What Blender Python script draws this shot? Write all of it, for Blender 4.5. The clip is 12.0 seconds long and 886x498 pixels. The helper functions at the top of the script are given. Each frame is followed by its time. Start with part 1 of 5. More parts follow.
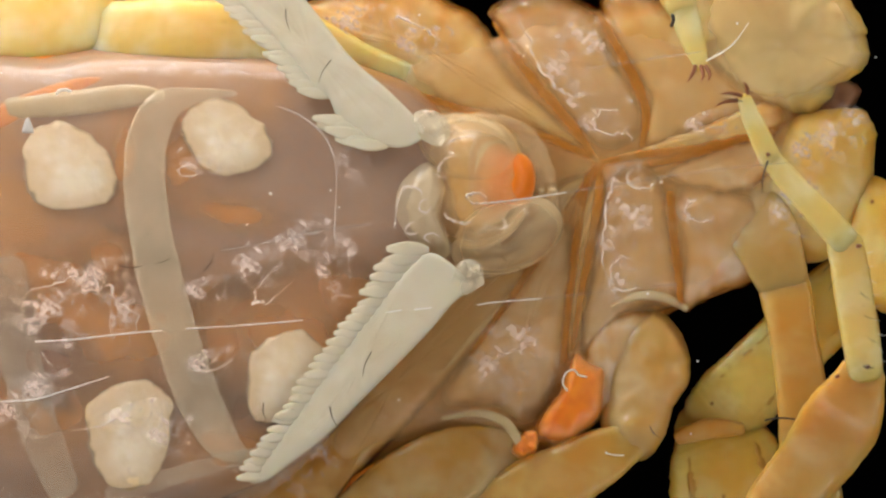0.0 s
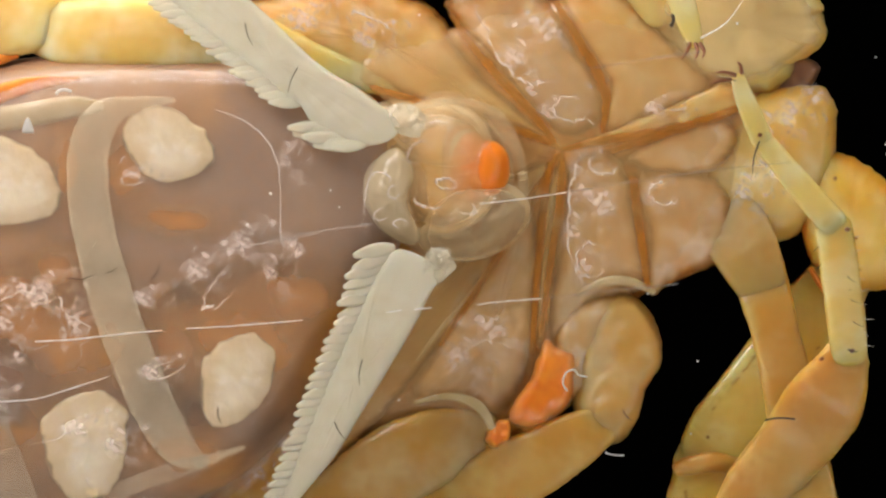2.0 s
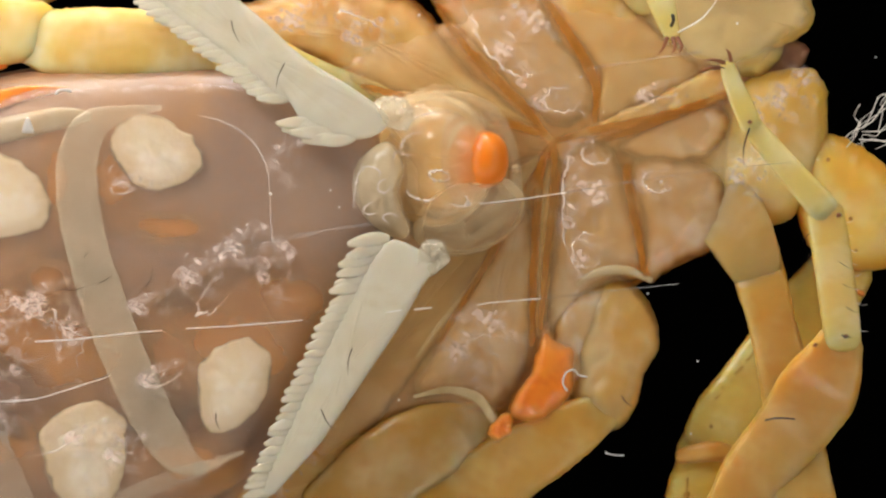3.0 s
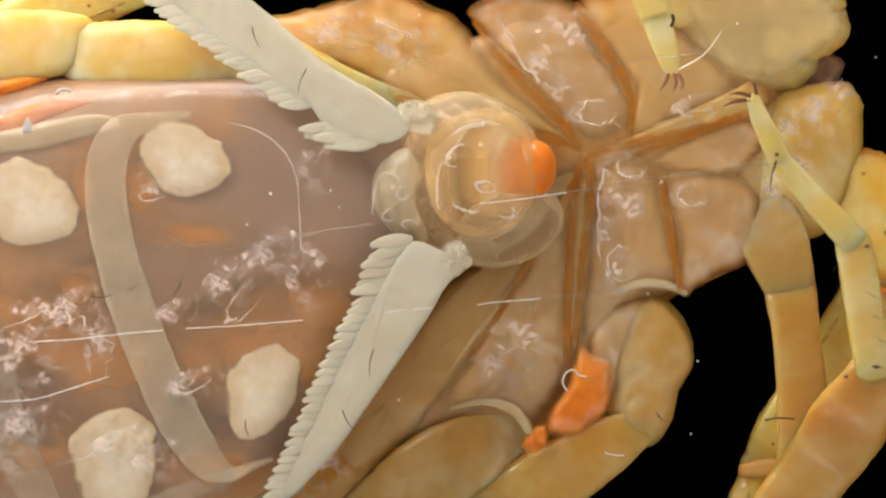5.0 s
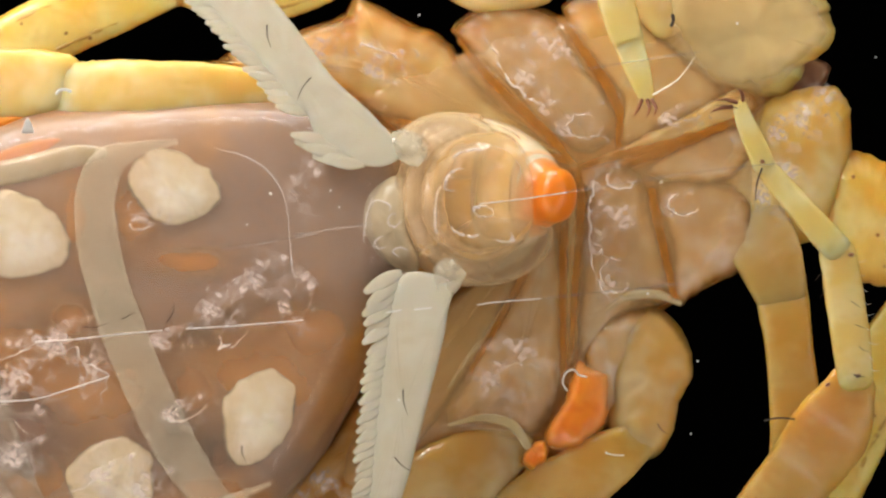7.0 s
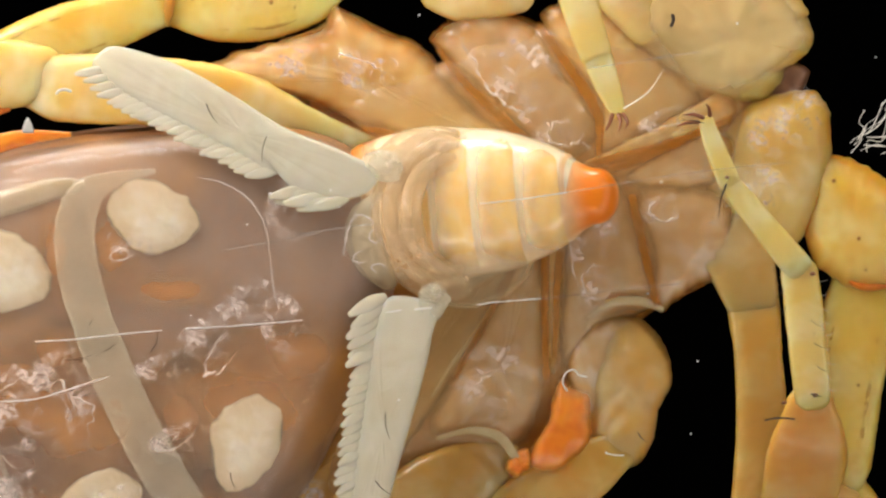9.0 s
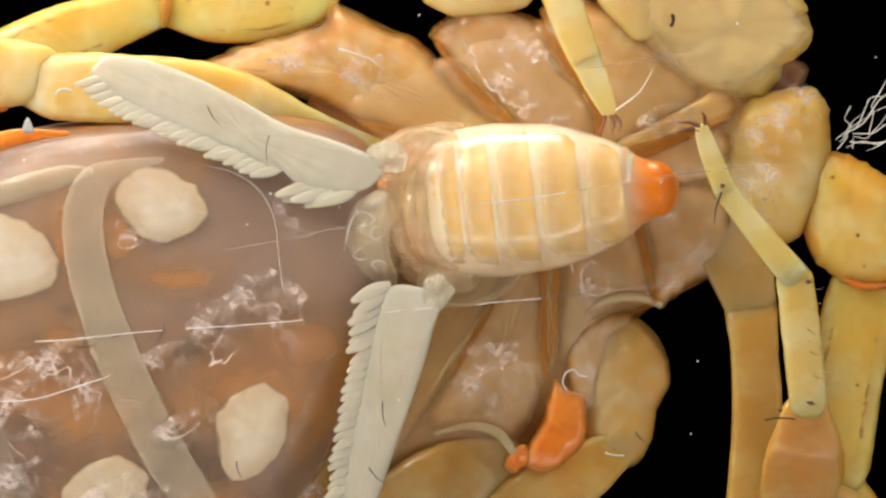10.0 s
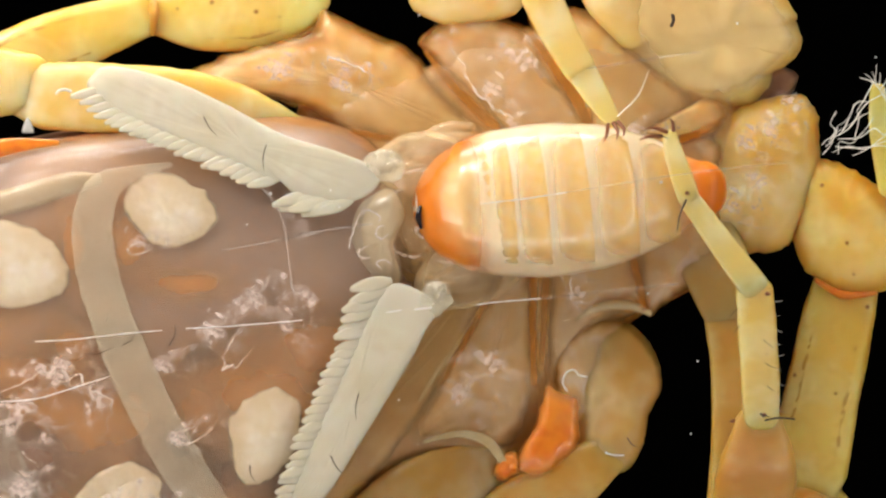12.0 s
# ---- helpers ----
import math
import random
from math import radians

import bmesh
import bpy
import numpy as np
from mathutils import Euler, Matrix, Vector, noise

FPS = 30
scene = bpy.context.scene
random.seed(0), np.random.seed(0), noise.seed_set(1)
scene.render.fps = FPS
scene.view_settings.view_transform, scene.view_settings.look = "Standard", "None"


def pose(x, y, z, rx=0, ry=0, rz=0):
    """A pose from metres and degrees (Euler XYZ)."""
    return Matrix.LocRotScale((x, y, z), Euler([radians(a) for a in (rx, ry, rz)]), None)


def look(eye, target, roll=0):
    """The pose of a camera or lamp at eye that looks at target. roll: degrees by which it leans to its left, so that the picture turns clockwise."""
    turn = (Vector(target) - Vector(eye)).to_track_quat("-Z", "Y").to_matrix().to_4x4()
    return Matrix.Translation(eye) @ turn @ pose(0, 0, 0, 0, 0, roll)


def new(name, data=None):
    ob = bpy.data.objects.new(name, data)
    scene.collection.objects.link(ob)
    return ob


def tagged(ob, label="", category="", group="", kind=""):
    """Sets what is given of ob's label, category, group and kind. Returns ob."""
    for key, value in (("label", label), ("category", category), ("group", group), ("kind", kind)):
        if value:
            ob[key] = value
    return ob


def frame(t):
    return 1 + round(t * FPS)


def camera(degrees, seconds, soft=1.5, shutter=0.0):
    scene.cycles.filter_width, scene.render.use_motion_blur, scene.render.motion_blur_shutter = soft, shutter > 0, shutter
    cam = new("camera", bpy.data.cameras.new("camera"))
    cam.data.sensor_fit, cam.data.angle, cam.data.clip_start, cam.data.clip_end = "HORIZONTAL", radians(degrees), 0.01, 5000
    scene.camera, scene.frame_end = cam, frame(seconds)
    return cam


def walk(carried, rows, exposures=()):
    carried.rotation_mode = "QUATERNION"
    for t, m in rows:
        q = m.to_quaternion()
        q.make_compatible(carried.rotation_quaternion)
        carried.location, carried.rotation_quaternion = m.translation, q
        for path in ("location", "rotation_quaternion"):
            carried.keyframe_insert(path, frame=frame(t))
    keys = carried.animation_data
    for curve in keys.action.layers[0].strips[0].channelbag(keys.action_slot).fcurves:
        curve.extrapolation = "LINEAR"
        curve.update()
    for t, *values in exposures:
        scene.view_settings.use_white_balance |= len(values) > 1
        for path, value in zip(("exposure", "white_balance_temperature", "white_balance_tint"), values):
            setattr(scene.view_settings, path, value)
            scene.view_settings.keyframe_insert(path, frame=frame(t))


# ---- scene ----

# ---- scale: 100 drawing units are one millimetre; x to the right, y downwards, z away from the lens ----
U = 1e-5
MM = 1e-3
REACH = 0.3          # lens to the upper face of the glass
FIELD = math.degrees(2 * math.atan(784 * U / REACH))

cam = camera(FIELD, 12.0, soft=2.3)
walk(cam, [(0.0, pose(0, 0, -REACH, 180)), (12.0, pose(0, 0, -REACH, 180))], exposures=[(0.0, 0.0), (3.2, 0.0), (4.8, 0.04), (10.0, 0.08), (10.5, 0.2), (12.0, 0.2)])


def W(x, y, z):
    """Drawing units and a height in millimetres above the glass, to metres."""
    k = 1 + z * MM / REACH
    return Vector(((x - 784) * U * k, (y - 441) * U * k, z * MM))


# ---- light: a ring lamp round the lens and a small panel lamp at one side, in a dark room ----
world = bpy.data.worlds.new("dark_room")
scene.world = world
world.use_nodes = True
world.node_tree.nodes["Background"].inputs[0].default_value = (1.0, 0.9, 0.8, 1)
world.node_tree.nodes["Background"].inputs[1].default_value = 0.004

panel = bpy.data.lights.new("panel_lamp", "AREA")
panel.shape, panel.size, panel.size_y, panel.energy, panel.color = "RECTANGLE", 0.005, 0.0035, 0.0027, (1.0, 0.93, 0.86)
panel_lamp = new("panel_lamp", panel)
panel_lamp.matrix_world = look((-0.016, -0.018, -0.014), (0, 0, 0.001))
tagged(panel_lamp, "small white panel lamp aimed at the glass", "lamp")
side_light = bpy.data.lights.new("side_lamp", "AREA")
side_light.shape, side_light.size, side_light.size_y, side_light.energy, side_light.color = "RECTANGLE", 0.03, 0.006, 0.013, (1.0, 0.97, 0.93)
side_lamp = new("side_lamp", side_light)
side_lamp.matrix_world = look((-0.006, -0.042, 0.004), (0, 0, 0.003))
tagged(side_lamp, "white strip lamp beside the glass plate", "lamp")
RING = 4.65


# ---- materials ----
def rgb(c):
    return (c[0], c[1], c[2], 1)


def flesh(name, base, other, deep=None, rough=0.35, sss=0.35, radius=0.5, big=700, fine=6000, relief=0.5, coat=1.0, shine=0.07, specks=None, grip=(0.35, 0.7), wet=1500, ripple=0.035, fade=None, margin=None, thin=None):
    """Moist cuticle: two colours in large clouds, a third in fine grain, relief of both scales; margin: pigment of the edges, thin: opacity of the edges."""
    m = bpy.data.materials.new(name)
    m.use_nodes = True
    t, b = m.node_tree, m.node_tree.nodes["Principled BSDF"]
    co = t.nodes.new("ShaderNodeTexCoord")
    n1, n2, n3 = [t.nodes.new("ShaderNodeTexNoise") for _ in range(3)]
    for n, s, d in ((n1, big, 3), (n2, fine, 4), (n3, big * 3.1, 3)):
        n.inputs["Scale"].default_value, n.inputs["Detail"].default_value = s, d
        t.links.new(co.outputs["Object"], n.inputs["Vector"])
    n1.inputs["Distortion"].default_value = 0.6
    r1 = t.nodes.new("ShaderNodeMapRange")
    r1.inputs["From Min"].default_value, r1.inputs["From Max"].default_value = grip
    t.links.new(n1.outputs["Fac"], r1.inputs["Value"])
    mix = t.nodes.new("ShaderNodeMix")
    mix.data_type = "RGBA"
    mix.inputs["A"].default_value, mix.inputs["B"].default_value = rgb(base), rgb(other)
    t.links.new(r1.outputs["Result"], mix.inputs["Factor"])
    last = mix.outputs["Result"]
    grain = t.nodes.new("ShaderNodeMix")
    grain.data_type = "RGBA"
    r3 = t.nodes.new("ShaderNodeMapRange")
    r3.inputs["From Min"].default_value, r3.inputs["From Max"].default_value, r3.inputs["To Max"].default_value = 0.44, 0.68, 0.85
    t.links.new(n3.outputs["Fac"], r3.inputs["Value"])
    t.links.new(r3.outputs["Result"], grain.inputs["Factor"])
    t.links.new(last, grain.inputs["A"])
    grain.inputs["B"].default_value = rgb(deep or [v * 0.8 for v in base])
    last = grain.outputs["Result"]
    dapple = t.nodes.new("ShaderNodeMapRange")
    dapple.inputs["From Min"].default_value, dapple.inputs["From Max"].default_value, dapple.inputs["To Max"].default_value = 0.48, 0.72, 0.4
    t.links.new(n2.outputs["Fac"], dapple.inputs["Value"])
    mottle = t.nodes.new("ShaderNodeMix")
    mottle.data_type = "RGBA"
    t.links.new(dapple.outputs["Result"], mottle.inputs["Factor"])
    t.links.new(last, mottle.inputs["A"])
    mottle.inputs["B"].default_value = rgb((other[0] * 0.86, other[1] * 0.78, other[2] * 0.66))
    last = mottle.outputs["Result"]
    if specks:
        v = t.nodes.new("ShaderNodeTexVoronoi")
        v.inputs["Scale"].default_value = specks[1]
        t.links.new(co.outputs["Object"], v.inputs["Vector"])
        r = t.nodes.new("ShaderNodeMapRange")
        r.inputs["From Min"].default_value, r.inputs["From Max"].default_value = specks[2], specks[2] * 0.6
        t.links.new(v.outputs["Distance"], r.inputs["Value"])
        dot = t.nodes.new("ShaderNodeMix")
        dot.data_type = "RGBA"
        t.links.new(r.outputs["Result"], dot.inputs["Factor"])
        t.links.new(last, dot.inputs["A"])
        dot.inputs["B"].default_value = rgb(specks[0])
        last = dot.outputs["Result"]
    if margin or thin is not None:
        near = t.nodes.new("ShaderNodeAttribute")
        near.attribute_name = "rim"
        wob = t.nodes.new("ShaderNodeMath")
        wob.operation = "MULTIPLY_ADD"
        wob.inputs[1].default_value = 0.45
        t.links.new(n1.outputs["Fac"], wob.inputs[0])
        t.links.new(near.outputs["Fac"], wob.inputs[2])
    if margin:
        edge = t.nodes.new("ShaderNodeMapRange")
        edge.interpolation_type = "SMOOTHSTEP"
        edge.inputs["From Min"].default_value, edge.inputs["From Max"].default_value, edge.inputs["To Max"].default_value = margin[1] + 0.22, 1.25, margin[2]
        t.links.new(wob.outputs["Value"], edge.inputs["Value"])
        amber = t.nodes.new("ShaderNodeMix")
        amber.data_type = "RGBA"
        t.links.new(edge.outputs["Result"], amber.inputs["Factor"])
        t.links.new(last, amber.inputs["A"])
        amber.inputs["B"].default_value = rgb(margin[0])
        last = amber.outputs["Result"]
    if thin is not None:
        clear = t.nodes.new("ShaderNodeMapRange")
        clear.interpolation_type = "SMOOTHSTEP"
        clear.inputs["From Min"].default_value, clear.inputs["From Max"].default_value = thin[1] + 0.22, 1.22
        clear.inputs["To Min"].default_value, clear.inputs["To Max"].default_value = thin[2], thin[0]
        t.links.new(wob.outputs["Value"], clear.inputs["Value"])
        t.links.new(clear.outputs["Result"], b.inputs["Alpha"])
    t.links.new(last, b.inputs["Base Color"])
    b.inputs["Roughness"].default_value = rough
    b.inputs["IOR"].default_value = 1.45
    b.inputs["Subsurface Weight"].default_value = sss
    b.inputs["Subsurface Radius"].default_value = (1.0, 0.65, 0.35)
    b.inputs["Subsurface Scale"].default_value = radius * MM
    b.inputs["Coat Weight"].default_value = coat
    b.inputs["Coat Roughness"].default_value = shine
    b.inputs["Coat IOR"].default_value = 1.6
    add = t.nodes.new("ShaderNodeMath")
    add.operation = "MULTIPLY_ADD"
    add.inputs[1].default_value = 0.12
    t.links.new(n2.outputs["Fac"], add.inputs[0])
    t.links.new(n3.outputs["Fac"], add.inputs[2])
    bump = t.nodes.new("ShaderNodeBump")
    bump.inputs["Strength"].default_value, bump.inputs["Distance"].default_value = relief, 0.00008
    t.links.new(add.outputs["Value"], bump.inputs["Height"])
    t.links.new(bump.outputs["Normal"], b.inputs["Normal"])
    wave = t.nodes.new("ShaderNodeTexNoise")
    wave.inputs["Scale"].default_value, wave.inputs["Detail"].default_value, wave.inputs["Distortion"].default_value = wet, 1.5, 0.8
    t.links.new(co.outputs["Object"], wave.inputs["Vector"])
    swell = t.nodes.new("ShaderNodeBump")
    swell.inputs["Strength"].default_value, swell.inputs["Distance"].default_value = 1.0, ripple * MM
    t.links.new(wave.outputs["Fac"], swell.inputs["Height"])
    t.links.new(swell.outputs["Normal"], b.inputs["Coat Normal"])
    if fade:
        xyz = t.nodes.new("ShaderNodeSeparateXYZ")
        t.links.new(co.outputs["Object"], xyz.inputs["Vector"])
        ease = t.nodes.new("ShaderNodeMapRange")
        ease.interpolation_type = "SMOOTHSTEP"
        ease.inputs["From Min"].default_value, ease.inputs["From Max"].default_value = fade[1], fade[2]
        t.links.new(xyz.outputs["X"], ease.inputs["Value"])
        dye = t.nodes.new("ShaderNodeMix")
        dye.data_type = "RGBA"
        t.links.new(ease.outputs["Result"], dye.inputs["Factor"])
        t.links.new(last, dye.inputs["A"])
        dye.inputs["B"].default_value = rgb(fade[0])
        t.links.new(dye.outputs["Result"], b.inputs["Base Color"])
    return m


def plain(name, color, rough=0.5, metal=0.0, alpha=1.0, glow=0.0):
    m = bpy.data.materials.new(name)
    m.use_nodes = True
    b = m.node_tree.nodes["Principled BSDF"]
    b.inputs["Base Color"].default_value, b.inputs["Roughness"].default_value = rgb(color), rough
    b.inputs["Metallic"].default_value, b.inputs["Alpha"].default_value = metal, alpha
    if glow:
        b.inputs["Emission Color"].default_value, b.inputs["Emission Strength"].default_value = rgb(color), glow
    return m


def membrane(name, tint, clear, rough=0.15, relief=0.4, ripple=0.035, wet=1500, margin=None, thin=None):
    """A thin see-through skin: part of the light passes straight on."""
    m = flesh(name, tint, [v * 0.9 for v in tint], rough=rough, sss=0.0, relief=relief, coat=0.8, ripple=ripple, wet=wet, margin=margin, thin=thin)
    m.node_tree.nodes["Principled BSDF"].inputs["Alpha"].default_value = 1 - clear
    return m


M_COXA = flesh("amber_cuticle", (0.655, 0.435, 0.18), (0.63, 0.38, 0.115), (0.70, 0.52, 0.28), grip=(0.38, 0.66), sss=0.9, radius=1.1, relief=0.25, coat=0.6, shine=0.12, margin=((0.56, 0.245, 0.028), 0.62, 0.9), thin=(0.25, 0.72, 1.0))
M_COXA_PINK = flesh("pinkish_cuticle", (0.575, 0.40, 0.25), (0.60, 0.36, 0.14), (0.655, 0.505, 0.37), grip=(0.38, 0.66), sss=0.9, radius=1.1, relief=0.25, coat=0.7, shine=0.1, margin=((0.54, 0.235, 0.03), 0.60, 0.9), thin=(0.2, 0.72, 1.0))
M_COXA_DEEP = flesh("deep_amber_cuticle", (0.48, 0.265, 0.065), (0.43, 0.205, 0.035), (0.53, 0.34, 0.13), grip=(0.38, 0.66), sss=0.9, radius=0.9, relief=0.25, coat=0.6, shine=0.12, margin=((0.40, 0.16, 0.018), 0.62, 0.9), thin=(0.25, 0.75, 1.0))
M_FOLD = flesh("orange_brown_fold", (0.46, 0.18, 0.022), (0.38, 0.14, 0.018), (0.48, 0.23, 0.04), relief=0.3)
M_BELLY = flesh("belly_cuticle", (0.30, 0.185, 0.12), (0.43, 0.195, 0.045), (0.24, 0.135, 0.09), big=260, rough=0.3, relief=0.0, grip=(0.42, 0.60), sss=0.0, coat=0.3)
M_BAND = flesh("pale_olive_cuticle", (0.46, 0.365, 0.195), (0.43, 0.32, 0.15), (0.50, 0.41, 0.25), relief=0.35)


def soft_patch(name, color, other, most=0.85):
    """Tissue that shows through the skin: dense in its middle, thinning out unevenly to nothing."""
    m = flesh(name, color, other, sss=0.0, relief=0.05, coat=0.3)
    t, b = m.node_tree, m.node_tree.nodes["Principled BSDF"]
    co = t.nodes.new("ShaderNodeTexCoord")
    half = t.nodes.new("ShaderNodeVectorMath")
    half.operation = "SUBTRACT"
    half.inputs[1].default_value = (0.5, 0.5, 0.5)
    t.links.new(co.outputs["Generated"], half.inputs[0])
    flat = t.nodes.new("ShaderNodeVectorMath")
    flat.operation = "MULTIPLY"
    flat.inputs[1].default_value = (2, 2, 0)
    t.links.new(half.outputs["Vector"], flat.inputs[0])
    far = t.nodes.new("ShaderNodeVectorMath")
    far.operation = "LENGTH"
    t.links.new(flat.outputs["Vector"], far.inputs[0])
    n = t.nodes.new("ShaderNodeTexNoise")
    n.inputs["Scale"].default_value, n.inputs["Detail"].default_value = 1100, 4
    t.links.new(co.outputs["Object"], n.inputs["Vector"])
    add = t.nodes.new("ShaderNodeMath")
    add.operation = "MULTIPLY_ADD"
    add.inputs[1].default_value = 0.5
    t.links.new(n.outputs["Fac"], add.inputs[0])
    t.links.new(far.outputs["Value"], add.inputs[2])
    r = t.nodes.new("ShaderNodeMapRange")
    r.interpolation_type = "SMOOTHSTEP"
    r.inputs["From Min"].default_value, r.inputs["From Max"].default_value, r.inputs["To Max"].default_value = 1.2, 0.15, most
    t.links.new(add.outputs["Value"], r.inputs["Value"])
    t.links.new(r.outputs["Result"], b.inputs["Alpha"])
    return m


M_GUT = soft_patch("orange_gut", (0.62, 0.25, 0.022), (0.54, 0.19, 0.015), 0.85)


def stripe_material():
    """A back plate: pale at its front edge, apricot towards its crisp hind edge, thinning out to both sides."""
    m = flesh("newborn_apricot_stripe", (0.94, 0.63, 0.24), (0.93, 0.57, 0.17), (0.95, 0.70, 0.36), rough=0.25, sss=0.3, radius=0.25, relief=0.1, ripple=0.012, shine=0.1, big=1500)
    t, b = m.node_tree, m.node_tree.nodes["Principled BSDF"]
    co = t.nodes.new("ShaderNodeTexCoord")
    xyz = t.nodes.new("ShaderNodeSeparateXYZ")
    t.links.new(co.outputs["Generated"], xyz.inputs["Vector"])
    along = t.nodes.new("ShaderNodeMapRange")
    along.interpolation_type = "SMOOTHSTEP"
    along.inputs["From Min"].default_value, along.inputs["From Max"].default_value, along.inputs["To Min"].default_value, along.inputs["To Max"].default_value = 0.02, 0.92, 0.05, 1.0
    t.links.new(xyz.outputs["X"], along.inputs["Value"])
    off = t.nodes.new("ShaderNodeMath")
    off.operation = "SUBTRACT"
    off.inputs[1].default_value = 0.5
    t.links.new(xyz.outputs["Y"], off.inputs[0])
    far = t.nodes.new("ShaderNodeMath")
    far.operation = "ABSOLUTE"
    t.links.new(off.outputs["Value"], far.inputs[0])
    side = t.nodes.new("ShaderNodeMapRange")
    side.interpolation_type = "SMOOTHSTEP"
    side.inputs["From Min"].default_value, side.inputs["From Max"].default_value = 0.5, 0.3
    t.links.new(far.outputs["Value"], side.inputs["Value"])
    both = t.nodes.new("ShaderNodeMath")
    both.operation = "MULTIPLY"
    t.links.new(along.outputs["Result"], both.inputs[0])
    t.links.new(side.outputs["Result"], both.inputs[1])
    t.links.new(both.outputs["Value"], b.inputs["Alpha"])
    return m


M_STRIPE = stripe_material()
M_GUT_DARK = soft_patch("dusky_gut", (0.24, 0.105, 0.05), (0.15, 0.06, 0.045), 0.92)
M_LUNG = flesh("cream_book_lung", (0.90, 0.85, 0.69), (0.78, 0.66, 0.42), (0.95, 0.93, 0.85), rough=0.35, relief=0.5, big=1500, coat=0.5, shine=0.15, sss=0.3, radius=0.2, margin=((0.66, 0.50, 0.27), 0.3, 0.85), thin=(0.3, 0.93, 1.0))
M_PECTEN = flesh("ivory_comb", (0.60, 0.56, 0.435), (0.565, 0.51, 0.37), (0.66, 0.63, 0.51), rough=0.35, relief=0.2, sss=0.4, radius=0.2, coat=0.35, shine=0.15, big=900, margin=((0.72, 0.69, 0.55), 0.5, 0.8), thin=(0.7, 0.5, 0.94))
M_LEG = flesh("yellow_leg_cuticle", (0.71, 0.52, 0.195), (0.69, 0.44, 0.10), (0.79, 0.65, 0.37), rough=0.4, relief=0.25, sss=1.0, radius=1.3, coat=0.4, shine=0.15, big=420, specks=((0.25, 0.115, 0.03), 3400, 0.06), margin=((0.70, 0.40, 0.06), 0.62, 0.85))
# ambered leg cuticle, also darkened in colour for the light's falloff at these legs
M_LEG_AMBER_DIM = flesh("dimmed_amber_leg_cuticle", (0.51, 0.305, 0.068), (0.49, 0.25, 0.032), (0.57, 0.39, 0.135), rough=0.4, relief=0.25, sss=1.0, radius=1.3, coat=0.4, shine=0.15, big=420, specks=((0.25, 0.115, 0.03), 3400, 0.06), margin=((0.60, 0.32, 0.05), 0.62, 0.85))
M_TROCHANTER = flesh("amber_leg_base_cuticle", (0.47, 0.305, 0.095), (0.45, 0.25, 0.045), (0.53, 0.39, 0.19), rough=0.4, relief=0.25, sss=1.0, radius=1.3, coat=0.5, shine=0.12, big=420, margin=((0.56, 0.31, 0.06), 0.7, 0.6), thin=(0.45, 0.88, 1.0))
M_LEG_DEEP = flesh("golden_leg_cuticle", (0.82, 0.58, 0.15), (0.78, 0.45, 0.06), (0.86, 0.68, 0.28), rough=0.4, relief=0.25, sss=1.0, radius=1.3, coat=0.4, shine=0.15, big=420, specks=((0.36, 0.15, 0.03), 2200, 0.11), margin=((0.74, 0.34, 0.03), 0.62, 0.85))
M_KEEL = flesh("golden_keel", (0.60, 0.33, 0.06), (0.56, 0.25, 0.025), (0.62, 0.40, 0.11), rough=0.4, relief=0.2, sss=0.6, radius=0.4, coat=0.3, big=900)
M_ORANGE = flesh("orange_tissue", (0.76, 0.20, 0.009), (0.78, 0.27, 0.02), (0.66, 0.13, 0.005), relief=0.2, big=1500, coat=0.7, margin=((0.72, 0.30, 0.04), 0.4, 0.9), thin=(0.0, 0.6, 0.95))
M_BABY = flesh("newborn_cream_skin", (0.92, 0.77, 0.53), (0.92, 0.74, 0.47), (0.94, 0.81, 0.60), rough=0.25, relief=0.1, ripple=0.012, radius=0.5, sss=0.4, shine=0.1)
M_TAIL = flesh("newborn_tail_orange", (0.86, 0.66, 0.38), (0.85, 0.62, 0.33), (0.88, 0.70, 0.45), rough=0.3, relief=0.12, ripple=0.012, sss=0.4, coat=0.4, fade=((0.80, 0.22, 0.01), -0.0006, 0.0001))


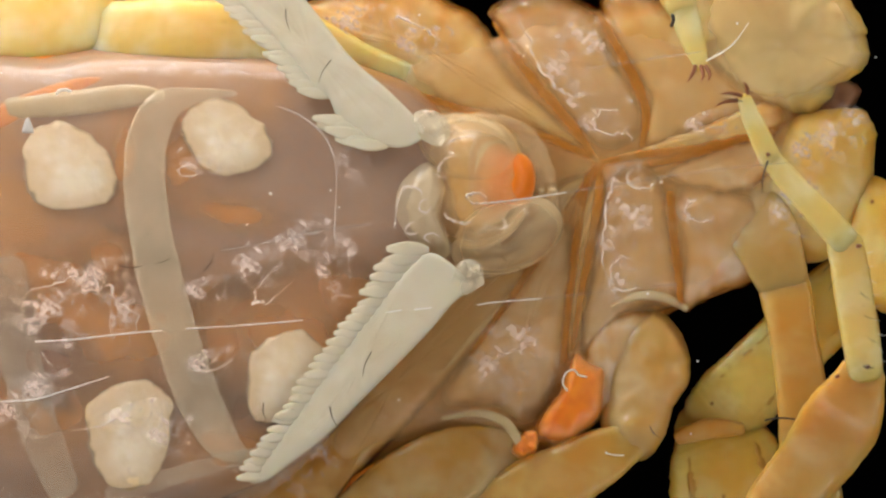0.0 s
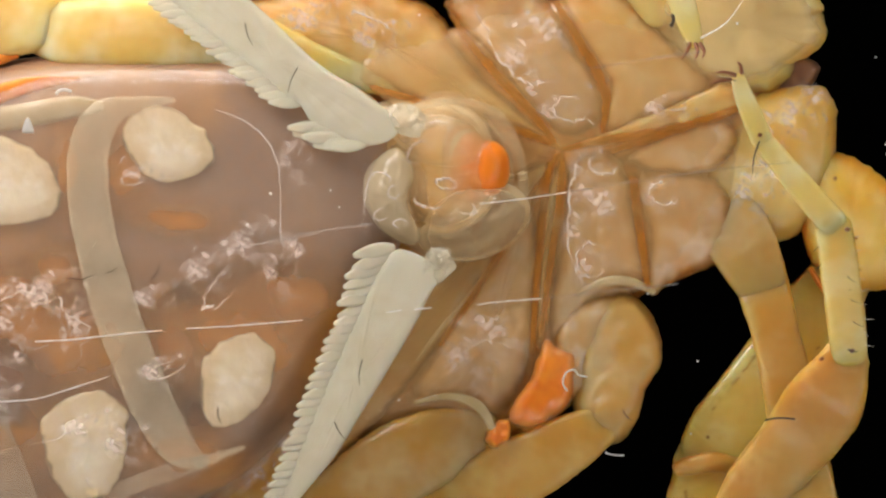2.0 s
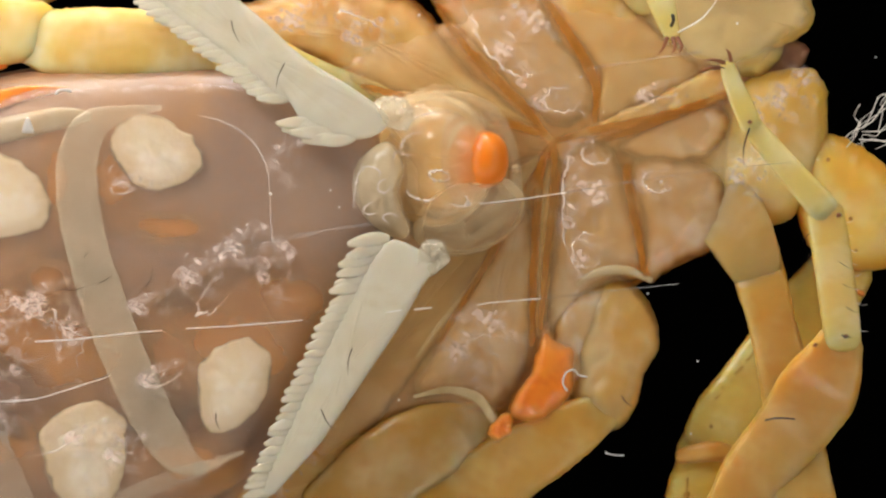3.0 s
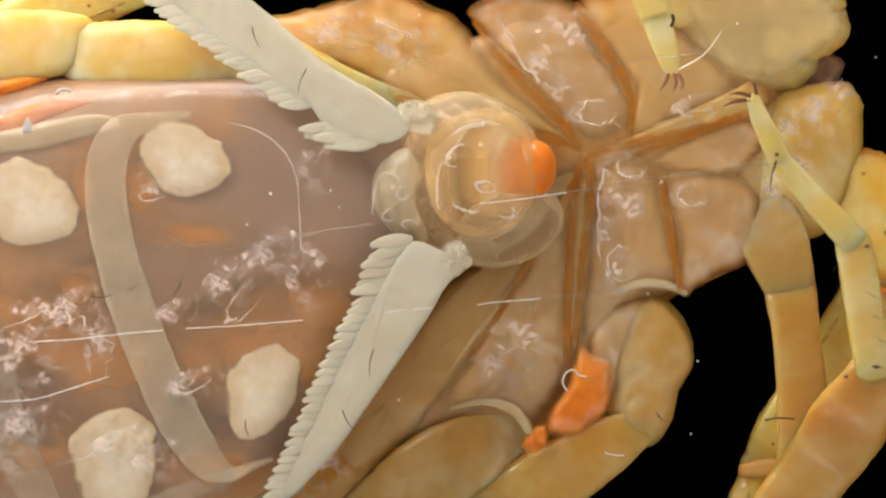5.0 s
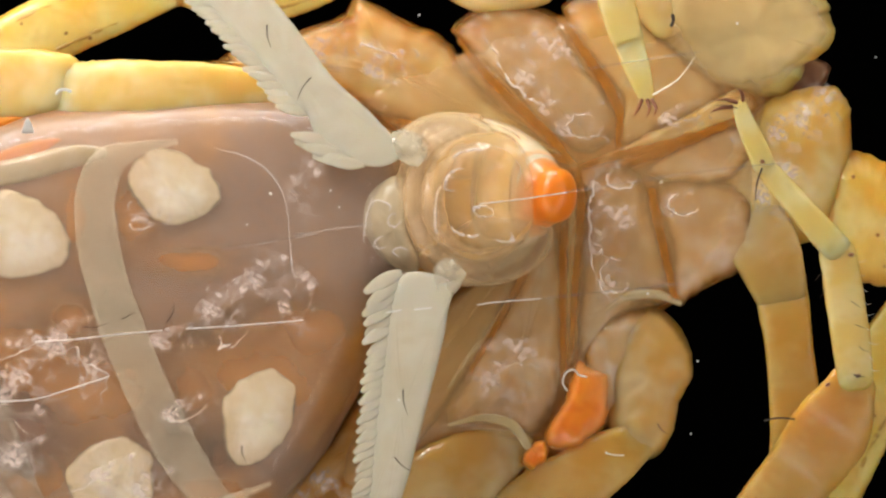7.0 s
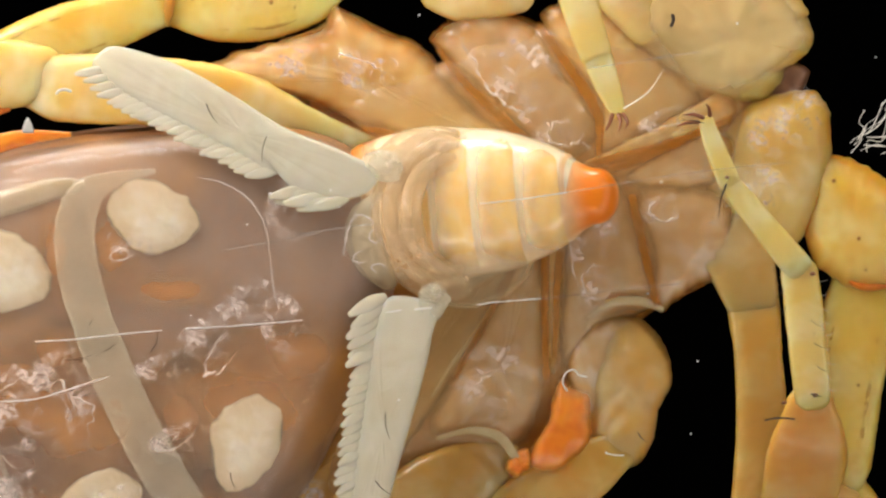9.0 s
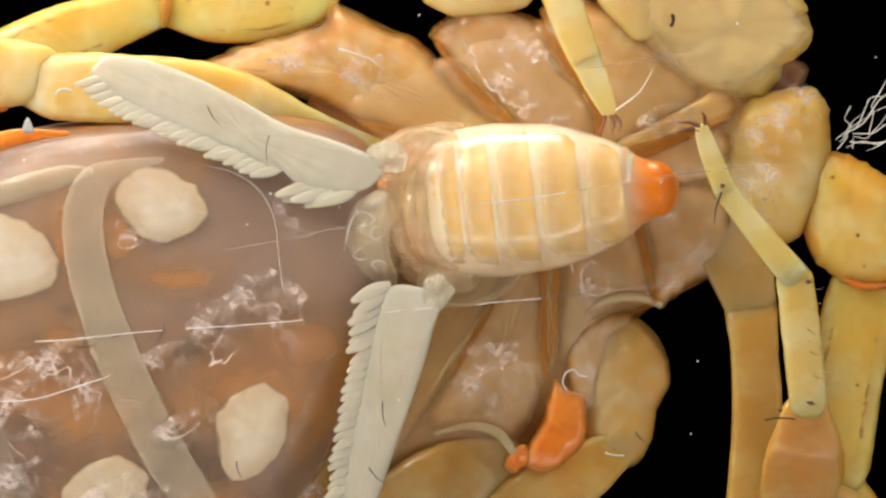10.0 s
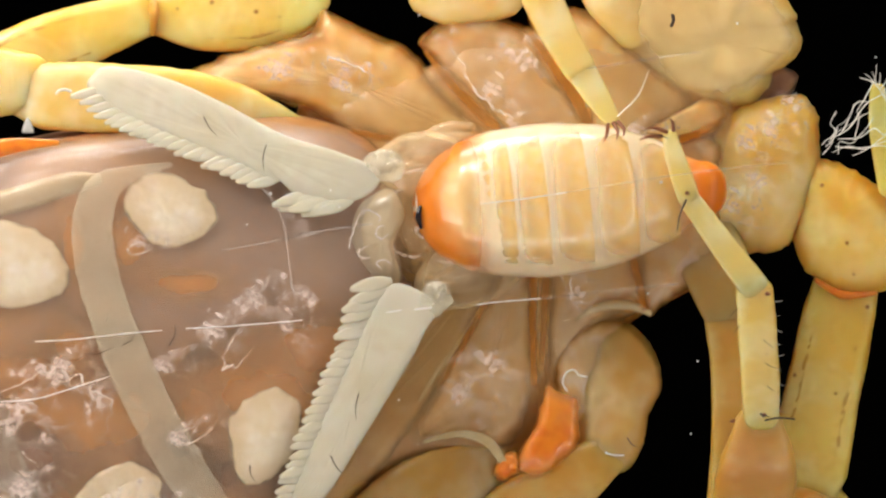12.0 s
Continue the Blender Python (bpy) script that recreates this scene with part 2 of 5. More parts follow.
def head_material():
    """The head end: cream in its middle, orange towards the front and round both sides."""
    m = flesh("newborn_head_orange", (0.88, 0.60, 0.26), (0.87, 0.54, 0.20), (0.90, 0.68, 0.38), rough=0.25, relief=0.12, ripple=0.012, sss=0.3, radius=0.25, shine=0.08)
    t, b = m.node_tree, m.node_tree.nodes["Principled BSDF"]
    before = b.inputs["Base Color"].links[0].from_socket
    co = t.nodes.new("ShaderNodeTexCoord")
    xyz = t.nodes.new("ShaderNodeSeparateXYZ")
    t.links.new(co.outputs["Generated"], xyz.inputs["Vector"])
    shift = t.nodes.new("ShaderNodeVectorMath")
    shift.operation = "SUBTRACT"
    shift.inputs[1].default_value = (1.0, 0.46, 0)
    t.links.new(co.outputs["Generated"], shift.inputs[0])
    scale = t.nodes.new("ShaderNodeVectorMath")
    scale.operation = "MULTIPLY"
    scale.inputs[1].default_value = (0.9, 1.75, 0)
    t.links.new(shift.outputs["Vector"], scale.inputs[0])
    far = t.nodes.new("ShaderNodeVectorMath")
    far.operation = "LENGTH"
    t.links.new(scale.outputs["Vector"], far.inputs[0])
    n = t.nodes.new("ShaderNodeTexNoise")
    n.inputs["Scale"].default_value = 2200
    t.links.new(co.outputs["Object"], n.inputs["Vector"])
    wob = t.nodes.new("ShaderNodeMath")
    wob.operation = "MULTIPLY_ADD"
    wob.inputs[1].default_value = 0.4
    t.links.new(n.outputs["Fac"], wob.inputs[0])
    t.links.new(far.outputs["Value"], wob.inputs[2])
    r = t.nodes.new("ShaderNodeMapRange")
    r.interpolation_type = "SMOOTHSTEP"
    r.inputs["From Min"].default_value, r.inputs["From Max"].default_value = 0.62, 0.98
    t.links.new(wob.outputs["Value"], r.inputs["Value"])
    dye = t.nodes.new("ShaderNodeMix")
    dye.data_type = "RGBA"
    t.links.new(r.outputs["Result"], dye.inputs["Factor"])
    t.links.new(before, dye.inputs["A"])
    dye.inputs["B"].default_value = (0.78, 0.22, 0.012, 1)
    t.links.new(dye.outputs["Result"], b.inputs["Base Color"])
    ease = t.nodes.new("ShaderNodeMapRange")
    ease.interpolation_type = "SMOOTHSTEP"
    ease.inputs["From Min"].default_value, ease.inputs["From Max"].default_value = 0.98, 0.45
    t.links.new(xyz.outputs["X"], ease.inputs["Value"])
    t.links.new(ease.outputs["Result"], b.inputs["Alpha"])
    return m


M_HEAD = head_material()
M_DUSK = flesh("dusky_gut_patch", (0.272, 0.136, 0.0612), (0.163, 0.0748, 0.051), (0.34, 0.19, 0.102), relief=0.4, big=1200)
M_LIP = membrane("clear_lip_skin", (0.93, 0.72, 0.42), 0.68, relief=0.15, ripple=0.16, wet=900, margin=((0.90, 0.76, 0.48), 0.6, 0.9), thin=(0.62, 0.7, 0.22))
M_PLATE = membrane("clear_plate_skin", (0.93, 0.77, 0.50), 0.6, relief=0.4, ripple=0.16, wet=1600, margin=((0.90, 0.78, 0.52), 0.6, 0.9), thin=(0.6, 0.7, 0.46))
M_HINGE = membrane("glassy_hinge_skin", (0.80, 0.74, 0.56), 0.62, relief=0.3, ripple=0.12, wet=1300)
M_DOME = membrane("taut_birth_skin", (0.95, 0.60, 0.24), 0.54, relief=0.12, ripple=0.22, wet=900, margin=((0.94, 0.66, 0.30), 0.6, 0.8), thin=(0.5, 0.6, 0.3))
M_COLLAR = membrane("amber_birth_collar", (0.92, 0.64, 0.34), 0.74, relief=0.15, ripple=0.16, wet=900, margin=((0.90, 0.70, 0.44), 0.6, 0.8), thin=(0.45, 0.6, 0.38))
M_SKIN = membrane("milky_belly_skin", (0.60, 0.465, 0.365), 0.74, rough=0.28, relief=0.0, ripple=0.05, wet=1800)


def film_material():
    """A broken film of moisture between skin and glass: whitish patches, clear between them, and crinkled outlines with
    their glint painted in.
    """
    m = bpy.data.materials.new("wet_film")
    m.use_nodes = True
    t, b = m.node_tree, m.node_tree.nodes["Principled BSDF"]
    co = t.nodes.new("ShaderNodeTexCoord")
    n = t.nodes.new("ShaderNodeTexNoise")
    n.inputs["Scale"].default_value, n.inputs["Detail"].default_value, n.inputs["Distortion"].default_value = 1700, 2.5, 1.2
    fine = t.nodes.new("ShaderNodeTexNoise")
    fine.inputs["Scale"].default_value, fine.inputs["Detail"].default_value = 9000, 3
    for q in (n, fine):
        t.links.new(co.outputs["Object"], q.inputs["Vector"])

    def span(source, lo, hi, top, ease="SMOOTHSTEP"):
        r = t.nodes.new("ShaderNodeMapRange")
        r.interpolation_type = ease
        r.inputs["From Min"].default_value, r.inputs["From Max"].default_value, r.inputs["To Max"].default_value = lo, hi, top
        t.links.new(source, r.inputs["Value"])
        return r.outputs["Result"]

    def calc(kind, p, q):
        k = t.nodes.new("ShaderNodeMath")
        k.operation = kind
        for i, v in enumerate((p, q)):
            if isinstance(v, float):
                k.inputs[i].default_value = v
            else:
                t.links.new(v, k.inputs[i])
        return k.outputs["Value"]

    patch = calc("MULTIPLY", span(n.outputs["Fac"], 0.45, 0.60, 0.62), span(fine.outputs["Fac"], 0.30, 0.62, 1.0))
    # bright outline: the film's glint laid in as pale colour
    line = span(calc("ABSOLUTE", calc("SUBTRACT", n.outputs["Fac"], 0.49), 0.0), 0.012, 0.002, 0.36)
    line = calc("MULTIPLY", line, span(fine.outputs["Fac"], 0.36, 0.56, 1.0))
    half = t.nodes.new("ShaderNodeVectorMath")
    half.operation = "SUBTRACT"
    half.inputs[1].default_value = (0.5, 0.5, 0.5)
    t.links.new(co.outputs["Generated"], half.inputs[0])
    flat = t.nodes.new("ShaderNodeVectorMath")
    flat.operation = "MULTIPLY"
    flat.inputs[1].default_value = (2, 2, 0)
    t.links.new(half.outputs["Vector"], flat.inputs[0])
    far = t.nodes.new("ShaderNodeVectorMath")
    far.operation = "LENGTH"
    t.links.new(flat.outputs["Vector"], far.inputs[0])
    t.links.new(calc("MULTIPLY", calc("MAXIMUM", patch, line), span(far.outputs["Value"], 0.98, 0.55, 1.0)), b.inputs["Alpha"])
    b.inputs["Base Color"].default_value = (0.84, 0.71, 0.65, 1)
    b.inputs["Roughness"].default_value = 0.2
    bump = t.nodes.new("ShaderNodeBump")
    bump.inputs["Distance"].default_value = 0.00004
    t.links.new(n.outputs["Fac"], bump.inputs["Height"])
    t.links.new(bump.outputs["Normal"], b.inputs["Normal"])
    return m


M_FILM = film_material()
# pale colour of the threads that draw glints on wet skin
M_GLINT = plain("glint_rim", (0.88, 0.80, 0.74), 0.15, alpha=0.5)
M_BAND_CLEAR = membrane("clear_plate_edge", (0.86, 0.72, 0.50), 0.72, relief=0.25, margin=((0.86, 0.74, 0.52), 0.6, 0.9), thin=(0.36, 0.55, 0.23))
# amber of the folds, with the grooves' darkening put into the colour
M_CREASE = membrane("painted_amber_crease", (0.58, 0.205, 0.015), 0.62, thin=(0.05, 0.3, 0.42))
M_VENTRAL = membrane("amber_ventral_skin", (0.82, 0.53, 0.22), 0.68, rough=0.2, relief=0.25, ripple=0.12, wet=2000)
M_PALE_SKIN = membrane("pale_yellow_mouth_skin", (0.88, 0.66, 0.30), 0.45, rough=0.2, relief=0.3, ripple=0.12, wet=2000, thin=(0.2, 0.7, 0.6))
M_HAIR = plain("dark_bristle", (0.05, 0.028, 0.015), 0.4)
M_CLAW = plain("brown_claw", (0.22, 0.075, 0.03), 0.3)
M_EYE = plain("black_eye", (0.012, 0.01, 0.01), 0.15)
M_THREAD = plain("white_silk", (0.84, 0.81, 0.74), 0.5)
M_SCRATCH = plain("bright_scratch", (1.0, 1.0, 1.0), 0.4, alpha=0.72)
M_FAINT = plain("faint_scratch", (0.85, 0.85, 0.85), 0.4, alpha=0.2)
M_DUST = plain("pale_dust", (0.8, 0.8, 0.8), 0.6)
M_VELVET = plain("black_velvet", (0.003, 0.003, 0.003), 1.0)
M_VELVET.node_tree.nodes["Principled BSDF"].inputs["Specular IOR Level"].default_value = 0.0
M_LAMP_BODY = plain("black_lamp_plastic", (0.02, 0.02, 0.02), 0.5)
M_RING = plain("lit_ring_diffuser", (1.0, 0.925, 0.85), 0.6, glow=RING)


def glass_material():
    m = bpy.data.materials.new("clear_glass")
    m.use_nodes = True
    b = m.node_tree.nodes["Principled BSDF"]
    b.inputs["Base Color"].default_value = (1, 1, 1, 1)
    b.inputs["Roughness"].default_value = 0.0
    b.inputs["Transmission Weight"].default_value = 1.0
    b.inputs["IOR"].default_value = 1.45
    return m


M_GLASS = glass_material()

# ---- builders ----
ORIGIN = {}


def thing(name, at, label, category, group=""):
    ob = tagged(new(name), label, category, group)
    ob.location = at
    ob.empty_display_size = 0.001
    ORIGIN[ob] = Vector(at)
    return ob


def part(name, bm, material, parent, label="", at=None):
    """Links a bmesh, given in metres at the place of rest, as one mesh under a thing or a part."""
    if at is None:
        at = sum((v.co for v in bm.verts), Vector()) / len(bm.verts)
    for v in bm.verts:
        v.co -= at
    me = bpy.data.meshes.new(name)
    bm.normal_update()
    bm.to_mesh(me)
    bm.free()
    for p in me.polygons:
        p.use_smooth = True
    me.materials.append(material)
    ob = new(name, me)
    if parent:
        ob.parent = parent
        ob.location = at - ORIGIN[parent]
    else:
        ob.location = at
    ORIGIN[ob] = at.copy()
    if label:
        tagged(ob, label)
    return ob


def spline(pts, n, closed=False):
    """Points evenly along a smooth curve through pts (tuples of equal length)."""
    P = [np.array(p, float) for p in pts]
    k = len(P)
    out = []
    spans = k if closed else k - 1
    for i in range(n):
        u = i * spans / n if closed else i * spans / (n - 1)
        s = min(int(u), spans - 1)
        f = u - s
        if closed:
            a, b, c, d = P[(s - 1) % k], P[s], P[(s + 1) % k], P[(s + 2) % k]
        else:
            a, b, c, d = P[max(s - 1, 0)], P[s], P[s + 1], P[min(s + 2, k - 1)]
        out.append(b + 0.5 * f * (c - a + f * (2 * a - 5 * b + 4 * c - d + f * (3 * (b - c) + d - a))))
    return out


def fbm(x, y, s, seed):
    return noise.noise(Vector((x * s, y * s, seed * 7.3))) + 0.5 * noise.noise(Vector((x * s * 2.3, y * s * 2.3, seed * 3.1)))


def pillow(outline, z, h, back=0.6, n=72, rings=10, flat=3.0, lump=0.0, size=60.0, ragged=0.0, tilt=(0, 0), seed=1):
    """A cushion with a smooth closed outline; its edge lies at height z, its face bulges by h towards the lens, its back by back (None: a skin with no back)."""
    edge = spline(outline, n, True)
    cx, cy = sum(p[0] for p in edge) / n, sum(p[1] for p in edge) / n
    if ragged:
        edge = [np.array((p[0] + ragged * fbm(p[0], p[1], 0.05, seed), p[1] + ragged * fbm(p[0], p[1], 0.05, seed + 5))) for p in edge]
    bm = bmesh.new()
    mark = bm.verts.layers.float.new("rim")

    def sheet(height, amp):
        rows = []
        for k in range(rings):
            s = math.cos(k / rings * math.pi / 2)
            row = []
            for p in edge:
                x, y = cx + (p[0] - cx) * s, cy + (p[1] - cy) * s
                f = math.sqrt(max(0.0, 1 - s ** flat))
                zz = z + height * f + (tilt[0] * (x - cx) + tilt[1] * (y - cy)) / 100
                zz += amp * f * fbm(x, y, 1 / size, seed)
                row.append((x, y, zz))
            rows.append(row)
        tip = (cx, cy, z + height + amp * fbm(cx, cy, 1 / size, seed))
        return rows, tip

    front, ftip = sheet(-h, lump)
    rear, rtip = sheet(back or 0.0, 0)
    loops = [[bm.verts.new(W(*p)) for p in r] for r in front]
    hind = [] if back is None else [loops[0]] + [[bm.verts.new(W(*p)) for p in r] for r in rear[1:]]
    for rows in (loops, hind):
        for k, row in enumerate(rows):
            for v in row:
                v[mark] = math.cos(k / rings * math.pi / 2)
    for rows, tip, turn in ((loops, ftip, 1), (hind, rtip, -1))[:1 if back is None else 2]:
        for a, b in zip(rows, rows[1:]):
            for i in range(n):
                q = [a[i], a[(i + 1) % n], b[(i + 1) % n], b[i]]
                bm.faces.new(q if turn < 0 else q[::-1])
        t = bm.verts.new(W(*tip))
        for i in range(n):
            q = [rows[-1][i], rows[-1][(i + 1) % n], t]
            bm.faces.new(q if turn < 0 else q[::-1])
    bmesh.ops.recalc_face_normals(bm, faces=bm.faces)
    return bm


def limb(pts, n=28, sides=18, lump=0.0, size=50.0, seed=1, ends=(1, 1), into=None, depth=0.75, square=0.85, rough=0.0):
    """A tube through (x, y, z mm, half width[, half depth]) with rounded ends."""
    full = [(*p, p[3] * depth) if len(p) == 4 else p for p in pts]
    line = spline(full, n)
    bm = into or bmesh.new()
    mark = bm.verts.layers.float.get("rim") or bm.verts.layers.float.new("rim")
    rings = []
    for i, p in enumerate(line):
        a, b = line[max(i - 1, 0)], line[min(i + 1, n - 1)]
        d = (b - a)[:2]
        d = d / (np.hypot(*d) + 1e-9)
        rings.append((p, d, 1.0))
    caps0 = [(line[0], rings[0][1], -s) for s in (0.92, 0.7, 0.35)] if ends[0] else []
    caps1 = [(line[-1], rings[-1][1], s) for s in (0.35, 0.7, 0.92)] if ends[1] else []
    seq = [(c[0], c[1], -abs(c[2])) for c in caps0] + rings + [(c[0], c[1], 2 + c[2]) for c in caps1]
    loops = []
    for p, d, k in seq:
        if k < 0:
            off, f = k * 0.8, math.sqrt(1 - k * k)
        elif k > 2:
            off, f = (k - 2) * 0.8, math.sqrt(1 - (k - 2) ** 2)
        else:
            off, f = 0, 1
        w, t = p[3], p[4]
        loop = []
        for j in range(sides):
            g = 2 * math.pi * j / sides
            u, v = math.copysign(abs(math.cos(g)) ** square, math.cos(g)) * f, math.copysign(abs(math.sin(g)) ** square, math.sin(g)) * f
            swell = 1 + lump * fbm(p[0] + 40 * u, p[1] + 40 * v, 1 / size, seed)
            if rough:
                swell += rough * fbm(p[0] + 20 * u, p[1] + 20 * v, 0.16, seed + 9)
            loop.append(bm.verts.new(W(p[0] + d[0] * off * w - d[1] * u * w * swell, p[1] + d[1] * off * w + d[0] * u * w * swell, p[2] + v * t * 0.01 * swell)))
        near_end = max(0.0, 1 - min(len(loops) + 4 * (1 - ends[0]), len(seq) - 1 - len(loops) + 4 * (1 - ends[1])) / (0.16 * len(seq)))
        for j, v in enumerate(loop):
            v[mark] = max(math.cos(2 * math.pi * j / sides) ** 2, near_end)
        loops.append(loop)
    for a, b in zip(loops, loops[1:]):
        for j in range(sides):
            bm.faces.new((a[j], a[(j + 1) % sides], b[(j + 1) % sides], b[j]))
    bm.faces.new(loops[0][::-1])
    bm.faces.new(loops[-1])
    bmesh.ops.recalc_face_normals(bm, faces=bm.faces)
    return bm


def bristle(x, y, z, length, angle, bend=0.25, r=1.2, into=None):
    a = radians(angle)
    dx, dy = math.cos(a) * length, math.sin(a) * length
    return limb([(x, y, z, r), (x + dx * 0.5 - dy * bend * 0.5, y + dy * 0.5 + dx * bend * 0.5, z - 0.05, r * 0.8), (x + dx, y + dy, z - 0.1, r * 0.35)], 7, 6, into=into)


def oval(cx, cy, a, b, turn=0, k=10, wob=0.06, seed=0):
    """Outline of an uneven oval."""
    rnd = random.Random(seed)
    out = []
    for i in range(k):
        g = 2 * math.pi * i / k
        s = 1 + rnd.uniform(-wob, wob)
        u, v = a * s * math.cos(g), b * s * math.sin(g)
        c, d = math.cos(radians(turn)), math.sin(radians(turn))
        out.append((cx + u * c - v * d, cy + u * d + v * c))
    return out


# ---- setting: glass plate, black backdrop ----
def box(x0, y0, z0, x1, y1, z1, bevel=0.0):
    bm = bmesh.new()
    bmesh.ops.create_cube(bm, size=1)
    for v in bm.verts:
        v.co = Vector((x0 + (v.co.x + 0.5) * (x1 - x0), y0 + (v.co.y + 0.5) * (y1 - y0), z0 + (v.co.z + 0.5) * (z1 - z0)))
    if bevel:
        bmesh.ops.bevel(bm, geom=list(bm.edges), offset=bevel, segments=2, affect="EDGES")
    return bm


def flat_part(name, bm, material, parent=None, label=""):
    ob = part(name, bm, material, parent, label)
    for p in ob.data.polygons:
        p.use_smooth = False
    return ob


glass = flat_part("glass_plate", box(-0.045, -0.03, -0.0012, 0.045, 0.03, 0.0), M_GLASS)
tagged(glass, "clear scratched glass plate under the scorpion", "glass plate", kind="structure")
glass.visible_shadow = False
backdrop = flat_part("backdrop", box(-0.8, -0.8, 0.4, 0.8, 0.8, 0.41), M_VELVET)
tagged(backdrop, "plain black velvet backdrop", "backdrop", kind="structure")


def ring_lamp():
    ob = thing("ring_lamp", (-0.003, -0.024, -0.05), "lit white ring lamp in a black housing", "lamp")

    def tube(r0, r1, z0, z1):
        bm = bmesh.new()
        k = 64
        loops = []
        for r, z in ((r0, z0), (r1, z0), (r1, z1), (r0, z1)):
            loops.append([bm.verts.new((r * math.cos(2 * math.pi * i / k), r * math.sin(2 * math.pi * i / k), z)) for i in range(k)])
        for a, b in zip(loops, loops[1:] + loops[:1]):
            for i in range(k):
                bm.faces.new((a[i], a[(i + 1) % k], b[(i + 1) % k], b[i]))
        bmesh.ops.recalc_face_normals(bm, faces=bm.faces)
        return bm

    for name, bm, material in (("housing", tube(0.066, 0.084, -0.065, -0.0525), M_LAMP_BODY), ("diffuser", tube(0.0710, 0.0790, -0.0515, -0.0500), M_RING)):
        bmesh.ops.translate(bm, vec=(-0.003, -0.024, 0), verts=bm.verts)
        part(name, bm, material, ob)


ring_lamp()


def scratch(pts, r, material):
    """A fine scratch in the face of the glass that looks to the lens."""
    return part("scratch", limb([(x, y, -1.2, r * 0.6, r * 0.4) for x, y in pts], 60, 6, lump=0.9, size=6), material, glass)


for pts, r, mat in (([(62, 605), (130, 601), (210, 592), (286, 585)], 1.9, M_SCRATCH), ([(330, 582), (430, 576), (536, 567)], 1.7, M_SCRATCH), ([(0, 711), (60, 707), (120, 690), (192, 667)], 1.8, M_SCRATCH),
                    ([(684, 553), (710, 549)], 1.7, M_SCRATCH), ([(734, 548), (764, 545)], 1.9, M_SCRATCH), ([(843, 540), (880, 535), (958, 529)], 1.6, M_SCRATCH), ([(850, 361), (920, 353), (1002, 341)], 1.7, M_SCRATCH),
                    ([(1002, 341), (1100, 325), (1185, 312)], 1.4, M_FAINT), ([(520, 416), (600, 404), (662, 396)], 1.4, M_FAINT), ([(1040, 122), (1140, 106), (1240, 92)], 1.6, M_FAINT), ([(390, 444), (480, 428), (560, 414)], 1.4, M_FAINT),
                    ([(960, 529), (1080, 515), (1200, 503)], 1.3, M_FAINT), ([(1185, 312), (1290, 298), (1400, 288)], 1.3, M_FAINT)):
    scratch(pts, r, mat)


def speck(x, y, r, seed):
    ob = part("dust_speck", pillow(oval(x, y, r * 0.65, r * 0.5, seed * 40, 7, 0.3, seed), -1.2, 0.02, 0.0, n=14, rings=4, seed=seed), M_DUST, None)
    return tagged(ob, "pale dust speck on the glass", "dust", "dust on the glass")


for i, (x, y, r) in enumerate(((478, 343, 4.5), (585, 337, 3.5), (600, 367, 3), (437, 398, 3.5), (706, 708, 4), (1073, 802, 4), (1235, 640, 3.5), (1223, 768, 3.5), (1146, 520, 4), (1170, 323, 5), (1550, 102, 3), (1305, 42, 4), (742, 27, 4))):
    speck(x, y, r, i)


def fibre(pts, r, material, label):
    ob = part("fibre", limb([(x, y, -1.21, r) for x, y in pts], 24, 6), material, None)
    return tagged(ob, label, "fibre", "fibres on the glass")


fibre([(1190, 27), (1192, 36), (1188, 46)], 3, M_HAIR, "short dark fibre lying on the glass")
fibre([(1354, 744), (1378, 740), (1406, 742)], 1.6, M_HAIR, "thin dark fibre lying on the glass")
fibre([(1076, 803), (1088, 806), (1104, 806)], 1.1, M_DUST, "short pale fibre lying on the glass")
fibre([(1004, 692), (996, 678), (1002, 660), (1016, 655), (1024, 664), (1038, 667)], 1.7, M_THREAD, "curled white fibre lying on the glass")
# a pale curved mark and a white triangle, built as bits on the glass
fibre([(100, 166), (106, 160), (116, 159), (125, 162)], 2.4, M_THREAD, "curled white fibre lying on the glass")
flake = part("flake", pillow([(39, 233), (49, 208), (60, 233), (50, 236)], -1.2, 0.03, 0.0, n=18, rings=4), M_THREAD, None)
tagged(flake, "small white triangle on the glass", "flake")

# ---- the mother scorpion ----
HUB = (1037, 277)
mother = thing("scorpion", W(*HUB, 0), "large pale yellow scorpion giving birth, seen from below through glass", "scorpion")


def group_part(name, x, y, z, label=""):
    """A part that carries sub-parts; it turns about (x, y)."""
    ob = new(name)
    ob.empty_display_size = 0.0005
    ob.parent = mother
    at = W(x, y, z)
    ob.location = at - ORIGIN[mother]
    ORIGIN[ob] = at
    if label:
        tagged(ob, label)
    return ob


# the underside of the front body: a deep orange core that shows in the folds, and the plates over it
part("body_core", pillow([(600, 150), (700, 90), (850, 70), (1000, 20), (1300, 10), (1400, 80), (1420, 300), (1330, 455), (1190, 530), (1130, 590), (1095, 690), (1000, 800), (900, 850), (700, 880), (560, 720)], 3.3, 0.5, 1.6, flat=6, lump=0.08, seed=3), M_FOLD, mother)


def plate(name, outline, z, h, material, seed, lump=0.07, size=42, flat=7.0, **k):
    return part(name, pillow(outline, z, h, lump=lump, size=size, seed=seed, flat=flat, ragged=5, n=96, rings=14, **k), material, mother)


